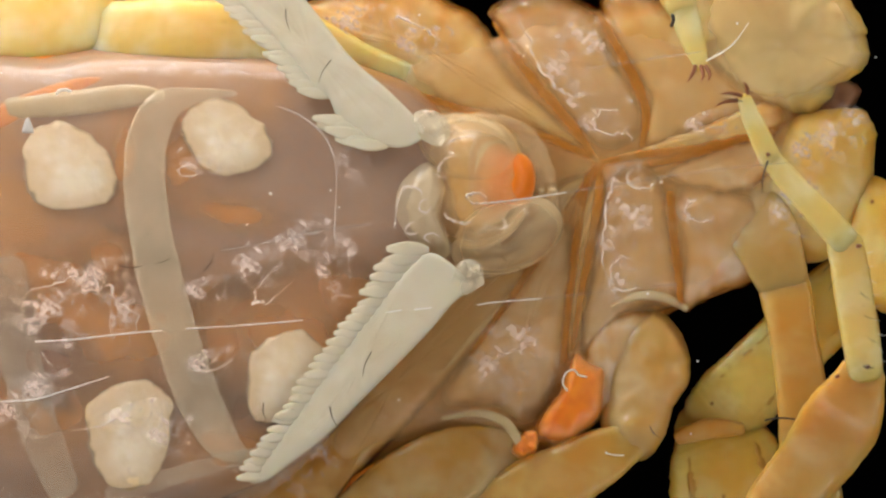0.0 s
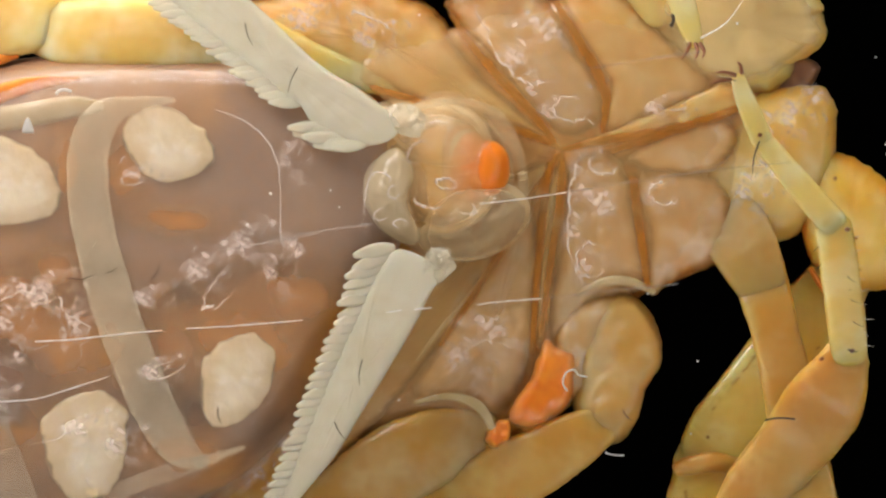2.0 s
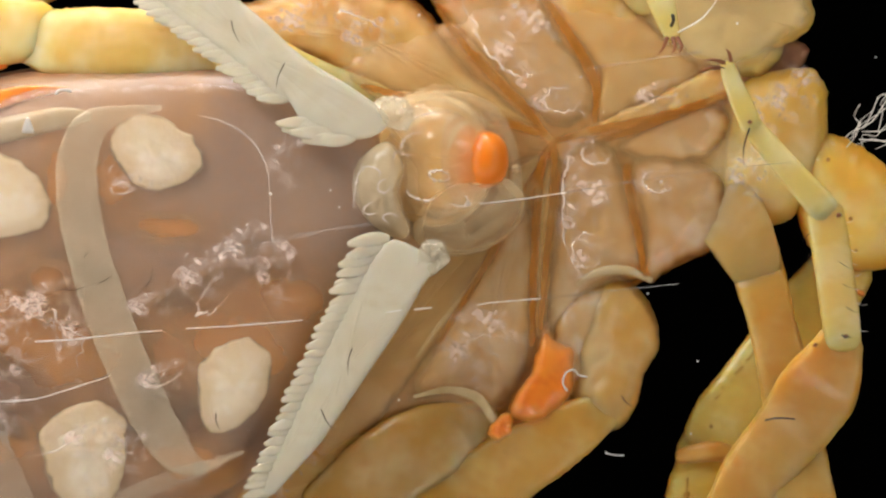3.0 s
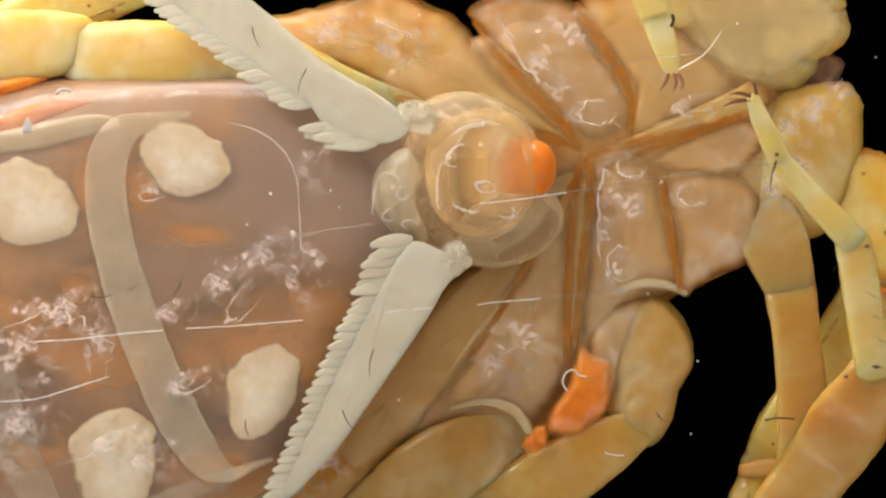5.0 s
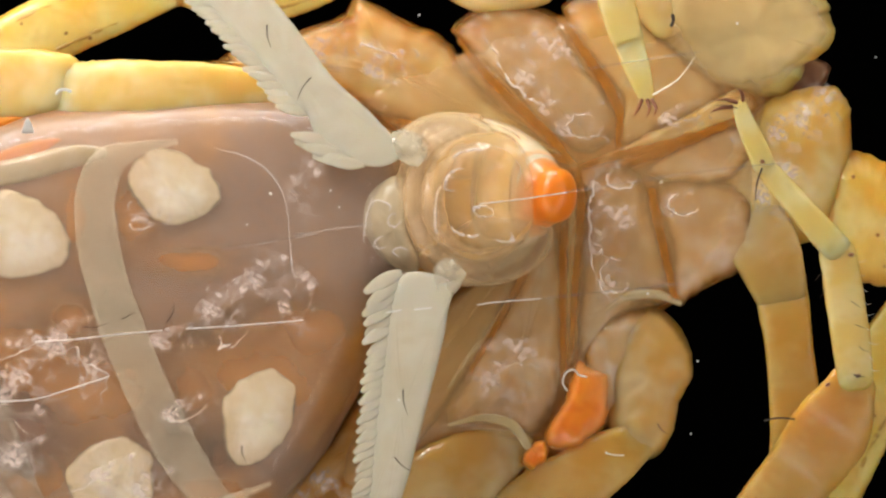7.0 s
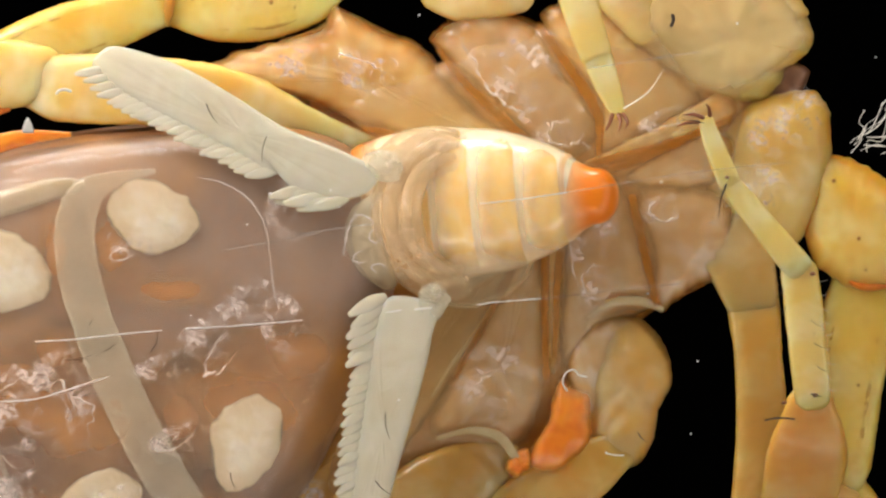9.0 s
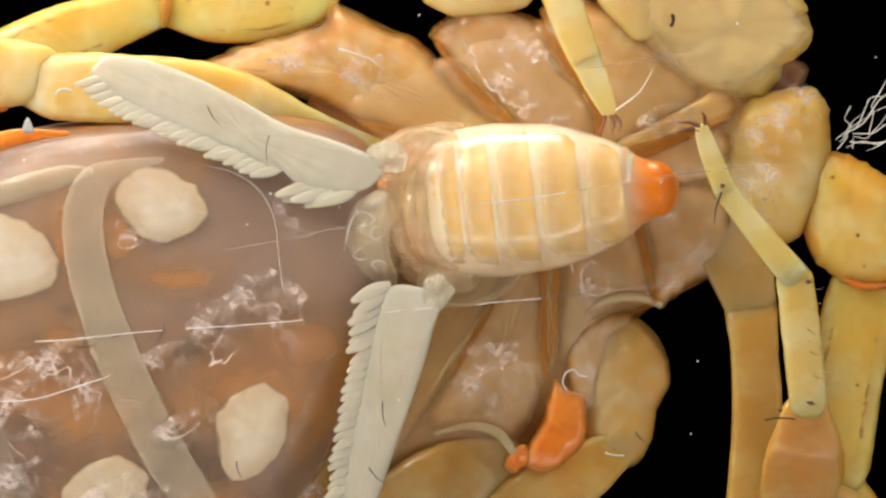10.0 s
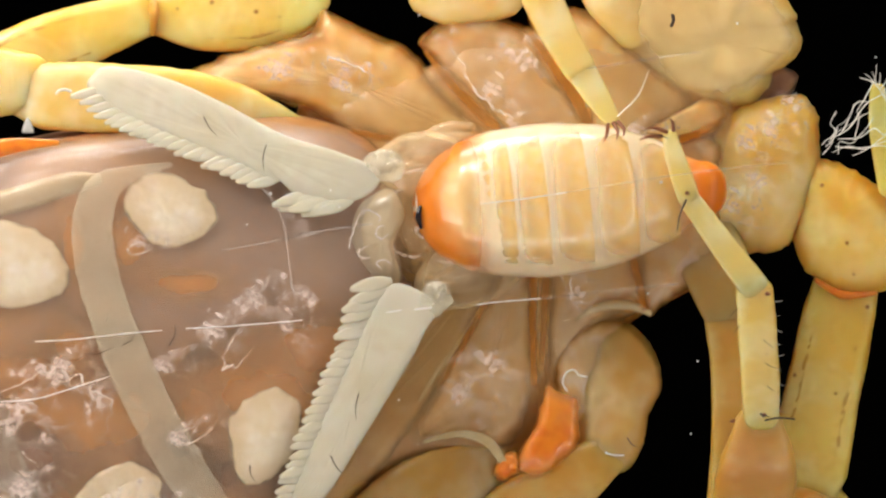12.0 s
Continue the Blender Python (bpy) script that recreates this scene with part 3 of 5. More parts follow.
def film(parent, cx, cy, a, b, turn, z, seed):
    """A patch of moisture with painted glints along its outlines."""
    return part("moisture", pillow(oval(cx, cy, a * 1.25, b * 1.25, turn, 12, 0.1, seed), z, 0.03, None, lump=0.03, size=18, n=60, rings=8, seed=seed), M_FILM, parent)


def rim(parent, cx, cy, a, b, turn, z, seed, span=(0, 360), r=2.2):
    """A crinkled pale thread: the glint painted where wet skin meets the glass."""
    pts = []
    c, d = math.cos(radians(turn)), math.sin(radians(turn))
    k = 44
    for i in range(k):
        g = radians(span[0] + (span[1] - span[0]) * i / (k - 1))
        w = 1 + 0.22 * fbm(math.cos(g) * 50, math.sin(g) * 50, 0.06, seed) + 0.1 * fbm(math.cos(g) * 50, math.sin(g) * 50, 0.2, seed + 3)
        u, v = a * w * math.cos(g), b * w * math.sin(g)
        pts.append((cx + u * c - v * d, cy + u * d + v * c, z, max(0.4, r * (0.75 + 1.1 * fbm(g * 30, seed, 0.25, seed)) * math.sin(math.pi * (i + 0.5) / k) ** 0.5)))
    return part("glint_rim", limb(pts, 88, 6), M_GLINT, parent)


plate("coxa", [(405, 78), (411, 64), (492, 34), (562, 20), (634, -8), (652, -38), (668, -32), (740, 5), (808, 38), (850, 100), (920, 175), (1000, 240), (1020, 262), (930, 236), (800, 208), (690, 175), (560, 120)], 3.0, 0.5, M_COXA, 11)
plate("coxa", [(826, 36), (842, 5), (880, -15), (960, -15), (1012, 10), (1050, 90), (1108, 170), (1108, 228), (1050, 258), (990, 210), (905, 120)], 2.95, 0.45, M_COXA_PINK, 12)
plate("coxa", [(1020, -10), (1130, -20), (1210, 60), (1300, 140), (1290, 185), (1190, 222), (1118, 244), (1120, 165), (1065, 80)], 2.95, 0.45, M_COXA, 13)
plate("coxapophysis", [(1065, 268), (1140, 232), (1240, 185), (1330, 140), (1368, 170), (1335, 208), (1220, 238), (1130, 268)], 2.85, 0.5, M_COXA, 14)
plate("coxapophysis", [(1140, 290), (1210, 248), (1300, 212), (1352, 220), (1350, 270), (1300, 308), (1210, 312)], 2.9, 0.5, M_COXA_PINK, 15)
plate("coxa", [(1058, 300), (1110, 270), (1152, 292), (1172, 360), (1200, 470), (1195, 520), (1140, 525), (1090, 560), (1050, 620), (1026, 600), (1042, 400)], 2.95, 0.5, M_COXA_PINK, 16)
plate("coxa", [(1172, 306), (1260, 300), (1335, 325), (1355, 400), (1330, 462), (1260, 495), (1205, 526), (1195, 420)], 2.95, 0.5, M_COXA_PINK, 17)
plate("coxa", [(1030, 300), (1056, 310), (1044, 450), (1028, 600), (1010, 640), (1004, 540), (1012, 400)], 3.0, 0.35, M_COXA, 18)
plate("coxa", [(994, 380), (1008, 500), (1005, 620), (985, 700), (950, 750), (880, 725), (780, 735), (840, 610), (925, 480)], 2.95, 0.5, M_COXA_PINK, 19, lump=0.1, size=30)
plate("coxa", [(980, 378), (930, 490), (830, 650), (735, 775), (650, 880), (560, 1000), (380, 1040), (440, 900), (565, 765), (690, 600), (820, 480), (905, 430)], 3.1, 0.5, M_COXA_DEEP, 20)
plate("joint_skin", [(1036, 600), (1075, 545), (1140, 522), (1175, 545), (1150, 620), (1110, 680), (1090, 720), (1060, 700), (1040, 660)], 2.9, 0.5, M_COXA_PINK, 26)
plate("sternum", [(930, 238), (1000, 262), (1033, 280), (1000, 305), (930, 330), (895, 290)], 3.0, 0.3, M_FOLD, 21)
plate("sternum_rib", [(960, 340), (1010, 300), (1025, 305), (985, 360), (940, 400)], 2.9, 0.25, M_COXA_PINK, 25)
plate("coxa", [(1375, 170), (1470, 146), (1518, 168), (1522, 260), (1505, 340), (1460, 412), (1405, 424), (1330, 405), (1290, 330), (1320, 240)], 3.2, 0.6, M_LEG, 22, lump=0.04)
plate("chelicera", [(1250, -60), (1400, -70), (1475, -5), (1500, 55), (1462, 98), (1380, 120), (1300, 105), (1252, 50)], 3.1, 0.35, M_LEG, 23, lump=0.1)
plate("chelicera", [(1340, -70), (1440, -60), (1490, 10), (1440, 30), (1370, 0)], 2.9, 0.3, M_LEG, 29, lump=0.08)
part("leg_base", limb([(1130, -110, 2.7, 44), (1170, -40, 2.6, 52), (1206, 20, 2.6, 40)], 20, 16, lump=0.05), M_LEG, mother)
part("leg_base", limb([(840, -60, 2.8, 40), (900, -40, 2.8, 44), (980, -50, 2.8, 40)], 20, 16, lump=0.05), M_LEG, mother)
plate("maxillary_lobe", [(1170, 50), (1250, 20), (1400, 60), (1448, 112), (1400, 165), (1320, 155), (1240, 120)], 3.25, 0.4, M_LEG, 27, lump=0.05)
plate("mouth_membrane", [(1380, 105), (1450, 95), (1490, 110), (1470, 150), (1400, 172)], 3.5, 0.4, M_DUSK, 24)
part("mouth_skin", pillow([(1180, -60), (1330, -75), (1440, -60), (1490, 10), (1496, 60), (1456, 100), (1400, 140), (1330, 150), (1250, 120), (1200, 60)], 2.75, 0.5, None, n=90, rings=14, flat=6, lump=0.08, size=50, ragged=8, seed=78), M_PALE_SKIN, mother, "pale yellow wet skin round the mouth parts")
part("ventral_skin", pillow([(640, 140), (760, 60), (840, 70), (900, 10), (1010, 10), (1200, 20), (1310, 110), (1370, 150), (1370, 290), (1330, 440), (1200, 515), (1120, 560), (1050, 640), (980, 740), (880, 780), (720, 800), (600, 860), (620, 740), (760, 560), (900, 420), (880, 240)], 2.95, 0.62, 0.05, n=120, rings=16, flat=7, lump=0.08, size=60, seed=77), M_VENTRAL, mother, "thin wet amber skin over the leg bases")
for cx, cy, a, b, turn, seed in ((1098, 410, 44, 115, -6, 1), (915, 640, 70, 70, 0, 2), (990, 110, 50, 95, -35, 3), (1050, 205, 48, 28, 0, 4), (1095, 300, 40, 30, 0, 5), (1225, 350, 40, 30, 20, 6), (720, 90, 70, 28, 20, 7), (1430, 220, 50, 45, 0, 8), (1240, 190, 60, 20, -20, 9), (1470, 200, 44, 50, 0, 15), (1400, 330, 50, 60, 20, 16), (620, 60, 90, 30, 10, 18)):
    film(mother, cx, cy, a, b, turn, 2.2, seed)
film(mother, 560, 860, 34, 90, 45, 2.5, 14)
part("joint_membrane", limb([(735, 815, 2.9, 8, 8), (690, 850, 2.8, 16, 12), (640, 895, 2.8, 18, 12), (590, 950, 2.9, 10, 8)], 16, 10, lump=0.2), M_ORANGE, mother, "orange joint tissue")
# squiggly glints painted over the leg bases
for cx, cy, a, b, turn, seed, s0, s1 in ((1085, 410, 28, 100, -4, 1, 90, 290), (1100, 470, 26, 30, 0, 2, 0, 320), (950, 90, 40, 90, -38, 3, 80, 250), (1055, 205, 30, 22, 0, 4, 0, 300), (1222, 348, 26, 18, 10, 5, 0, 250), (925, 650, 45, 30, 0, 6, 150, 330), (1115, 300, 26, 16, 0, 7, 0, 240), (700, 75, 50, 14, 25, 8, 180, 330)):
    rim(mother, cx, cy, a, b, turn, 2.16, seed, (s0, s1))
# flat amber strips: the grooves' dark look is painted on, not cut in
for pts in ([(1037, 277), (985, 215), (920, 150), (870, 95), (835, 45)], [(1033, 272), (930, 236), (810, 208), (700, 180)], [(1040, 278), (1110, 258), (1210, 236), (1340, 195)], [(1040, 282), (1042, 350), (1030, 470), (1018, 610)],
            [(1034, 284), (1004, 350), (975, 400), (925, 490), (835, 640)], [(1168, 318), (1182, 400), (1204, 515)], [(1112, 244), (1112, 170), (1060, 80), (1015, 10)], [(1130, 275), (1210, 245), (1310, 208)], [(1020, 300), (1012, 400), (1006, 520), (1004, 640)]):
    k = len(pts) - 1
    part("crease_strip", limb([(x, y, 2.32, 3 + 6 * math.sin(math.pi * min(i + 0.5, k) / (k + 0.5)), 2) for i, (x, y) in enumerate(pts)], 40, 8, lump=0.4, size=14), M_CREASE, mother)
for pts in ([(1020, 600, 2.5, 4), (1012, 500, 2.45, 5), (1018, 400, 2.45, 5), (1045, 320, 2.5, 4)], [(935, 470, 2.45, 2), (890, 540, 2.4, 4), (835, 610, 2.4, 4), (800, 660, 2.45, 2)], [(1080, 530, 2.5, 4), (1120, 508, 2.35, 8), (1170, 505, 2.35, 9), (1212, 522, 2.5, 6)]):
    part("seam", limb(pts, 24, 8, lump=0.2), M_BAND, mother)

# ---- abdomen: one cushion with the pieces that lie in its skin ----
abdomen = part("abdomen", pillow([(-260, 260), (0, 165), (180, 135), (400, 125), (560, 140), (690, 200), (748, 330), (745, 430), (700, 560), (620, 700), (560, 790), (430, 900), (200, 960), (-260, 900)], 2.7, 1.5, 2.2, n=110, rings=20, flat=8.0, lump=0.0, size=90, seed=31), M_BELLY, mother, "dusky pinkish belly plates with cream book lungs", at=W(290, 345, 1.2))


def on_belly(name, bm, material, label=""):
    return part(name, bm, material, abdomen, label)


LUNGS = ([(240, 285), (265, 235), (320, 225), (385, 262), (408, 305), (385, 340), (320, 358), (285, 345), (262, 320)],
         [(398, 680), (425, 640), (480, 618), (525, 640), (528, 690), (500, 750), (455, 785), (415, 780), (398, 730)],
         [(-30, 330), (20, 290), (75, 305), (125, 350), (138, 395), (110, 430), (40, 445), (-20, 420)],
         [(120, 800), (150, 755), (215, 732), (265, 755), (275, 810), (262, 880), (215, 930), (150, 900)])
for seed, outline in enumerate(LUNGS):
    on_belly("book_lung", pillow(outline, 1.06, 0.10, 0.3, flat=2.0, lump=0.035, size=36, ragged=5, seed=seed + 40), M_LUNG, "cream oval book lung")
for k, (cx, cy, a, b, turn, mat) in enumerate(((110, 640, 125, 105, 10, M_GUT_DARK), (450, 600, 190, 75, -22, M_GUT), (250, 330, 60, 95, 10, M_GUT), (390, 760, 40, 80, 20, M_GUT_DARK), (255, 690, 40, 95, -25, M_GUT_DARK), (40, 555, 190, 80, 0, M_GUT),
                                               (130, 520, 60, 60, 0, M_GUT), (60, 790, 140, 100, 30, M_GUT), (345, 640, 55, 100, -20, M_GUT), (150, 330, 40, 120, 0, M_GUT), (380, 830, 110, 70, 0, M_GUT), (560, 540, 110, 90, 0, M_GUT), (170, 640, 250, 130, 5, M_GUT), (470, 640, 170, 110, -25, M_GUT), (30, 700, 120, 60, 20, M_GUT_DARK), (340, 420, 110, 36, 5, M_GUT))):
    on_belly("gut_patch", pillow(oval(cx, cy, a * 1.35, b * 1.35, turn, 11, 0.14, 9 + k), 1.175 - 0.006 * k, 0.02, None, lump=0.0, n=40, rings=6, seed=51 + k), mat)
on_belly("belly_skin", pillow([(-250, 275), (0, 178), (180, 148), (400, 138), (560, 152), (685, 212), (738, 335), (735, 430), (690, 555), (612, 700), (555, 800), (430, 930), (200, 1020), (-250, 980)], 2.35, 1.47, 0.05, n=110, rings=20, flat=8.0, lump=0.03, size=70, seed=33), M_SKIN, "milky see-through belly skin")
SKIN_Z = 0.82
on_belly("sternite_band", limb([(330, 212, 1.0, 5, 3), (262, 222, 0.95, 14, 4), (205, 250, 0.90, 32, 6), (182, 330, 0.86, 37, 6), (200, 450, 0.82, 38, 6), (240, 580, 0.82, 40, 6), (300, 720, 0.84, 40, 6), (360, 820, 0.90, 34, 6), (410, 850, 0.98, 12, 4)], 48, 14, lump=0.06), M_BAND_CLEAR, "pale translucent plate edge")
on_belly("sternite_band", limb([(-40, 560, 1.1, 34, 9), (-10, 690, 1.0, 36, 9), (40, 830, 1.05, 36, 9), (90, 930, 1.2, 30, 9)], 30, 14, lump=0.06), M_BAND_CLEAR, "pale translucent plate edge")
on_belly("side_fold", limb([(-60, 275, 1.3, 20, 10), (60, 252, 1.2, 22, 10), (150, 232, 1.15, 20, 10), (200, 228, 1.2, 10, 6)], 24, 12), M_BAND)
on_belly("plate_margin", limb([(400, 226, 0.82, 0.6, 0.6), (450, 240, 0.80, 1.5, 1), (495, 272, 0.78, 1.8, 1), (520, 320, 0.76, 1.3, 1), (526, 380, 0.76, 0.9, 1), (529, 440, 0.76, 1.8, 1), (536, 470, 0.8, 0.6, 0.6)], 60, 8, lump=0.6, size=10), M_FAINT)
on_belly("plate_margin", limb([(400, 850, 1.0, 12, 5), (440, 835, 0.95, 8, 5), (480, 820, 0.95, 4, 3)], 14, 8, lump=0.3, size=12), M_BAND_CLEAR)
on_belly("plate_margin", limb([(400, 850, 1.05, 14, 5), (300, 890, 1.1, 16, 5), (180, 940, 1.3, 16, 5)], 14, 8, lump=0.2, size=20), M_BAND_CLEAR)
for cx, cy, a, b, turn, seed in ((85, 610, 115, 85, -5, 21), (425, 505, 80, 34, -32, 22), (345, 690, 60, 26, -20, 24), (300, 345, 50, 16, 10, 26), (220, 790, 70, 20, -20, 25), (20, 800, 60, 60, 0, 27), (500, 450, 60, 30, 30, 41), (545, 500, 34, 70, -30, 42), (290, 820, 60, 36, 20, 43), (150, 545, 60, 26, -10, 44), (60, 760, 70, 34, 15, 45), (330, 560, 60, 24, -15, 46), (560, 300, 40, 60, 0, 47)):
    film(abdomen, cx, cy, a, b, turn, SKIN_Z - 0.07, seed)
# painted glints on the belly skin
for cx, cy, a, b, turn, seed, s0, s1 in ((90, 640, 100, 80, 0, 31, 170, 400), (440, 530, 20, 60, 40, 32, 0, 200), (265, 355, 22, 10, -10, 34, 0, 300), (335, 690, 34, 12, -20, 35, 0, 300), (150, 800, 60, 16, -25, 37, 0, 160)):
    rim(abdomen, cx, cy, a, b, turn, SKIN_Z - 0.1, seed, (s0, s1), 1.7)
# scattered short glints, added as thread geometry
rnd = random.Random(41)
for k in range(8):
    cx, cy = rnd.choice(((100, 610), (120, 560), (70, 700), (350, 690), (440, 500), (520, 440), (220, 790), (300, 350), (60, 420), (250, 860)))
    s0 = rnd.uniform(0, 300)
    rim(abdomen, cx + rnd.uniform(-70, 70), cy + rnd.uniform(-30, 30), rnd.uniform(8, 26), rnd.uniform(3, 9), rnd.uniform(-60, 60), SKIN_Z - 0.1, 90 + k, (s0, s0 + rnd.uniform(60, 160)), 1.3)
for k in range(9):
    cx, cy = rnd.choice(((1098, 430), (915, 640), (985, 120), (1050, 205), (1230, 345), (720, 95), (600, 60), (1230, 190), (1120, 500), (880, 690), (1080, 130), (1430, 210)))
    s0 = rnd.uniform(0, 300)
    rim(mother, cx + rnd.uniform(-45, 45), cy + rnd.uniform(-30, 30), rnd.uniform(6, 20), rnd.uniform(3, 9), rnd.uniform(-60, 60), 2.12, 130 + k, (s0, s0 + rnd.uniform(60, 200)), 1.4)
for x, y, n, g in ((305, 530, 40, -70), (225, 522, 22, -35), (155, 533, 48, -8), (432, 752, 30, 75), (205, 468, 16, 120)):
    part("bristle", bristle(x, y, SKIN_Z - 0.12, n, g), M_HAIR, abdomen)

# ---- the combs ----
def comb(name, base, angle, side, pitch, lean, fat, roots, back, cover, start=14.0, gap=None, reach=1.0):
    """A comb: a flat shaft with finger-like teeth along one edge. roots: (u, v) line of the tooth roots, back: the smooth edge; side: +1 or -1, the edge that carries teeth."""
    ob = group_part(name, base[0], base[1], 0.75, "ivory comb organ with a row of blunt teeth")
    a = radians(angle)
    d = (math.cos(a), math.sin(a))
    s = (-d[1] * side, d[0] * side)
    length = roots[-1][0]

    def at(u, v):
        return base[0] + d[0] * u + s[0] * v, base[1] + d[1] * u + s[1] * v

    def root(u):
        return float(np.interp(u, [p[0] for p in roots], [p[1] for p in roots]))

    front = [(length * f, root(length * f) + cover * min(1.0, 4 * f)) for f in (1.02, 0.85, 0.65, 0.45, 0.25, 0.08)]
    if gap:
        front[4:5] = [(gap[1] + 22, root(gap[1]) + cover), (gap[1] + 2, root(gap[1]) + 3), (gap[0] + 8, root(gap[0]) + 3), (gap[0] - 4, root(gap[0]) + cover)]
    outline = [at(u, v) for u, v in back] + [at(u, v) for u, v in front] + [at(4, roots[0][1] * 0.7)]
    part("shaft", pillow(outline, 0.74, 0.10, 0.10, n=150, rings=12, flat=5.0, lump=0.012, size=15, seed=int(angle)), M_PECTEN, ob)
    part("hinge", pillow([at(-34, -44), at(-10, -62), at(22, -56), at(40, -30), at(26, -4), at(-12, -6), at(-36, -20)], 0.80, 0.14, 0.14, n=40, rings=8, lump=0.10, size=18, ragged=6), M_HINGE, ob, "glassy hinge lobe")
    lx, ly = math.cos(a + side * radians(lean)), math.sin(a + side * radians(lean))
    tooth_mesh = None
    rnd = random.Random(int(angle))
    u = start
    while u < length:
        if gap and gap[0] < u < gap[1]:
            u += pitch
            continue
        v = root(u)
        x, y = at(u, v)
        f = u / length
        if tooth_mesh is None:
            p = [(x + lx * k - ly * q * side, y + ly * k + lx * q * side) for k, q in ((0, 3), (16 * reach, 2), (37 * reach, -1), (58 * reach, -5))]
            tooth = part("tooth", limb([(*p[0], 0.74, fat * 0.6, 3), (*p[1], 0.70, fat * 0.95, 3.6), (*p[2], 0.65, fat * 0.92, 3.2), (*p[3], 0.65, fat * 0.45, 2.0)], 16, 14, square=0.75), M_PECTEN, ob, at=W(x, y, 0.6))
            tooth_mesh = tooth.data
        else:
            tooth = new("tooth", tooth_mesh)
            tooth.parent = ob
            tooth.location = W(x, y, 0.6) - ORIGIN[ob]
        big = rnd.uniform(0.94, 1.06) * (1.08 if u < 120 else 1.0 - 0.18 * f)
        tooth.rotation_euler = (rnd.uniform(-0.03, 0.03), rnd.uniform(-0.05, 0.05), radians(rnd.uniform(-4, 4)))
        tooth.scale = (big, big, 1)
        u += pitch * (1 - 0.12 * f)
    for u, v, n, g in ((210, 0, 46, 100), (330, -12, 40, 60)):
        part("bristle", bristle(*at(u, v), 0.52, n, g, 0.15), M_HAIR, ob)
    return ob


comb_low = comb("pecten", (765, 450), 124, 1, 18.5, 53, 11.5, ((0, 48), (13, 50), (60, 46), (140, 31), (245, 24), (345, 11), (480, -7), (510, -14)), ((4, -40), (60, -47), (120, -50), (210, -48), (300, -45), (378, -42), (450, -30), (505, -18)), 18)
comb_high = comb("pecten", (700, 235), 204, -1, 19, 43, 10.5, ((0, 20), (30, 38), (60, 53), (131, 54), (179, 43), (278, 33), (375, 27), (472, 20), (525, -2)), ((8, -22), (90, -30), (188, -28), (301, -46), (410, -56), (512, -45), (540, -20)), 13, 40.0, (132, 160), 1.04)

# ---- birth opening: clear plate and two lips ----
pectinal_plate = part("pectinal_plate", pillow([(665, 300), (720, 265), (750, 310), (742, 360), (760, 420), (740, 440), (690, 415), (655, 360)], 1.6, 0.7, 0.5, lump=0.05, size=18, seed=61), M_PLATE, mother, "clear lumpy plate between the combs", at=W(705, 350, 1.4))
# gleams on the clear plate, modelled as pale arcs
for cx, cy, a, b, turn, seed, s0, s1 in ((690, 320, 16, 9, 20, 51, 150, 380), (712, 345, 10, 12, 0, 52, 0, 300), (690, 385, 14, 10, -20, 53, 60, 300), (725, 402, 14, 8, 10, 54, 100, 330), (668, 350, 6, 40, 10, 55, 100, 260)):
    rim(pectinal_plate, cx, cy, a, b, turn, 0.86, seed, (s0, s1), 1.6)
lip_high = part("operculum_lip", pillow(oval(835, 238, 96, 58, 14, 10, 0.06, 5), 2.0, 1.2, 0.6, flat=2.2, lump=0.15, size=30, seed=62), M_LIP, mother, "clear bulging lip of the birth opening", at=W(845, 240, 1.6))
lip_low = part("operculum_lip", pillow(oval(890, 408, 104, 68, -22, 10, 0.06, 6), 2.1, 1.1, 0.6, flat=2.2, lump=0.15, size=34, seed=63), M_LIP, mother, "clear bulging lip of the birth opening", at=W(880, 395, 1.6))


def fold(cx, cy, a, b, z, r, at):
    pts = [(cx + a * math.cos(g) * (1 + 0.05 * math.sin(3 * g)), cy + b * math.sin(g), z, r * (1 + 0.25 * math.sin(5 * g + a)), r) for g in [2 * math.pi * i / 16 for i in range(17)]]
    return part("birth_fold", limb(pts, 72, 10, lump=0.2, size=20), M_LIP, mother, "soft fold of skin round the birth opening", at=at)


fold_outer = fold(845, 325, 112, 128, 2.0, 13, W(845, 325, 1.9))
fold_inner = fold(850, 325, 92, 106, 1.75, 9, W(850, 325, 1.7))
collar = group_part("birth_collar", 848, 325, 1.9, "soft amber folds of skin round the birth opening")
for a, b, z, w in ((118, 142, 1.25, 20), (98, 122, 1.05, 24), (72, 100, 0.95, 16)):
    part("collar_fold", limb([(848 + a * math.cos(radians(g)), 325 + b * math.sin(radians(g)), z + 0.5 * abs(g - 175) / 90, 5 + w * math.cos(radians((g - 175) * 0.8)), 14) for g in range(75, 276, 20)], 48, 12, lump=0.12, size=30), M_COLLAR, collar)
birth_dome = part("birth_dome", pillow(oval(836, 318, 110, 120, 0, 12, 0.04, 3), 2.2, 1.05, 0.4, flat=2.8, lump=0.08, size=22, seed=66), M_DOME, mother, "taut clear skin bulging over the birth opening", at=W(840, 315, 1.8))

# ring glints of the taut skin, built as pale threads
for cx, cy, a, b, turn, seed, s0, s1 in ((798, 288, 24, 15, -40, 11, 120, 340), (846, 345, 17, 9, 10, 12, 0, 350), (812, 378, 24, 8, 15, 13, 0, 200), (872, 384, 26, 12, 20, 14, -60, 100), (820, 246, 30, 9, -15, 15, 180, 330), (768, 340, 8, 40, 5, 16, 90, 270)):
    rim(birth_dome, cx, cy, a, b, turn, 1.13, seed, (s0, s1), 2.4)

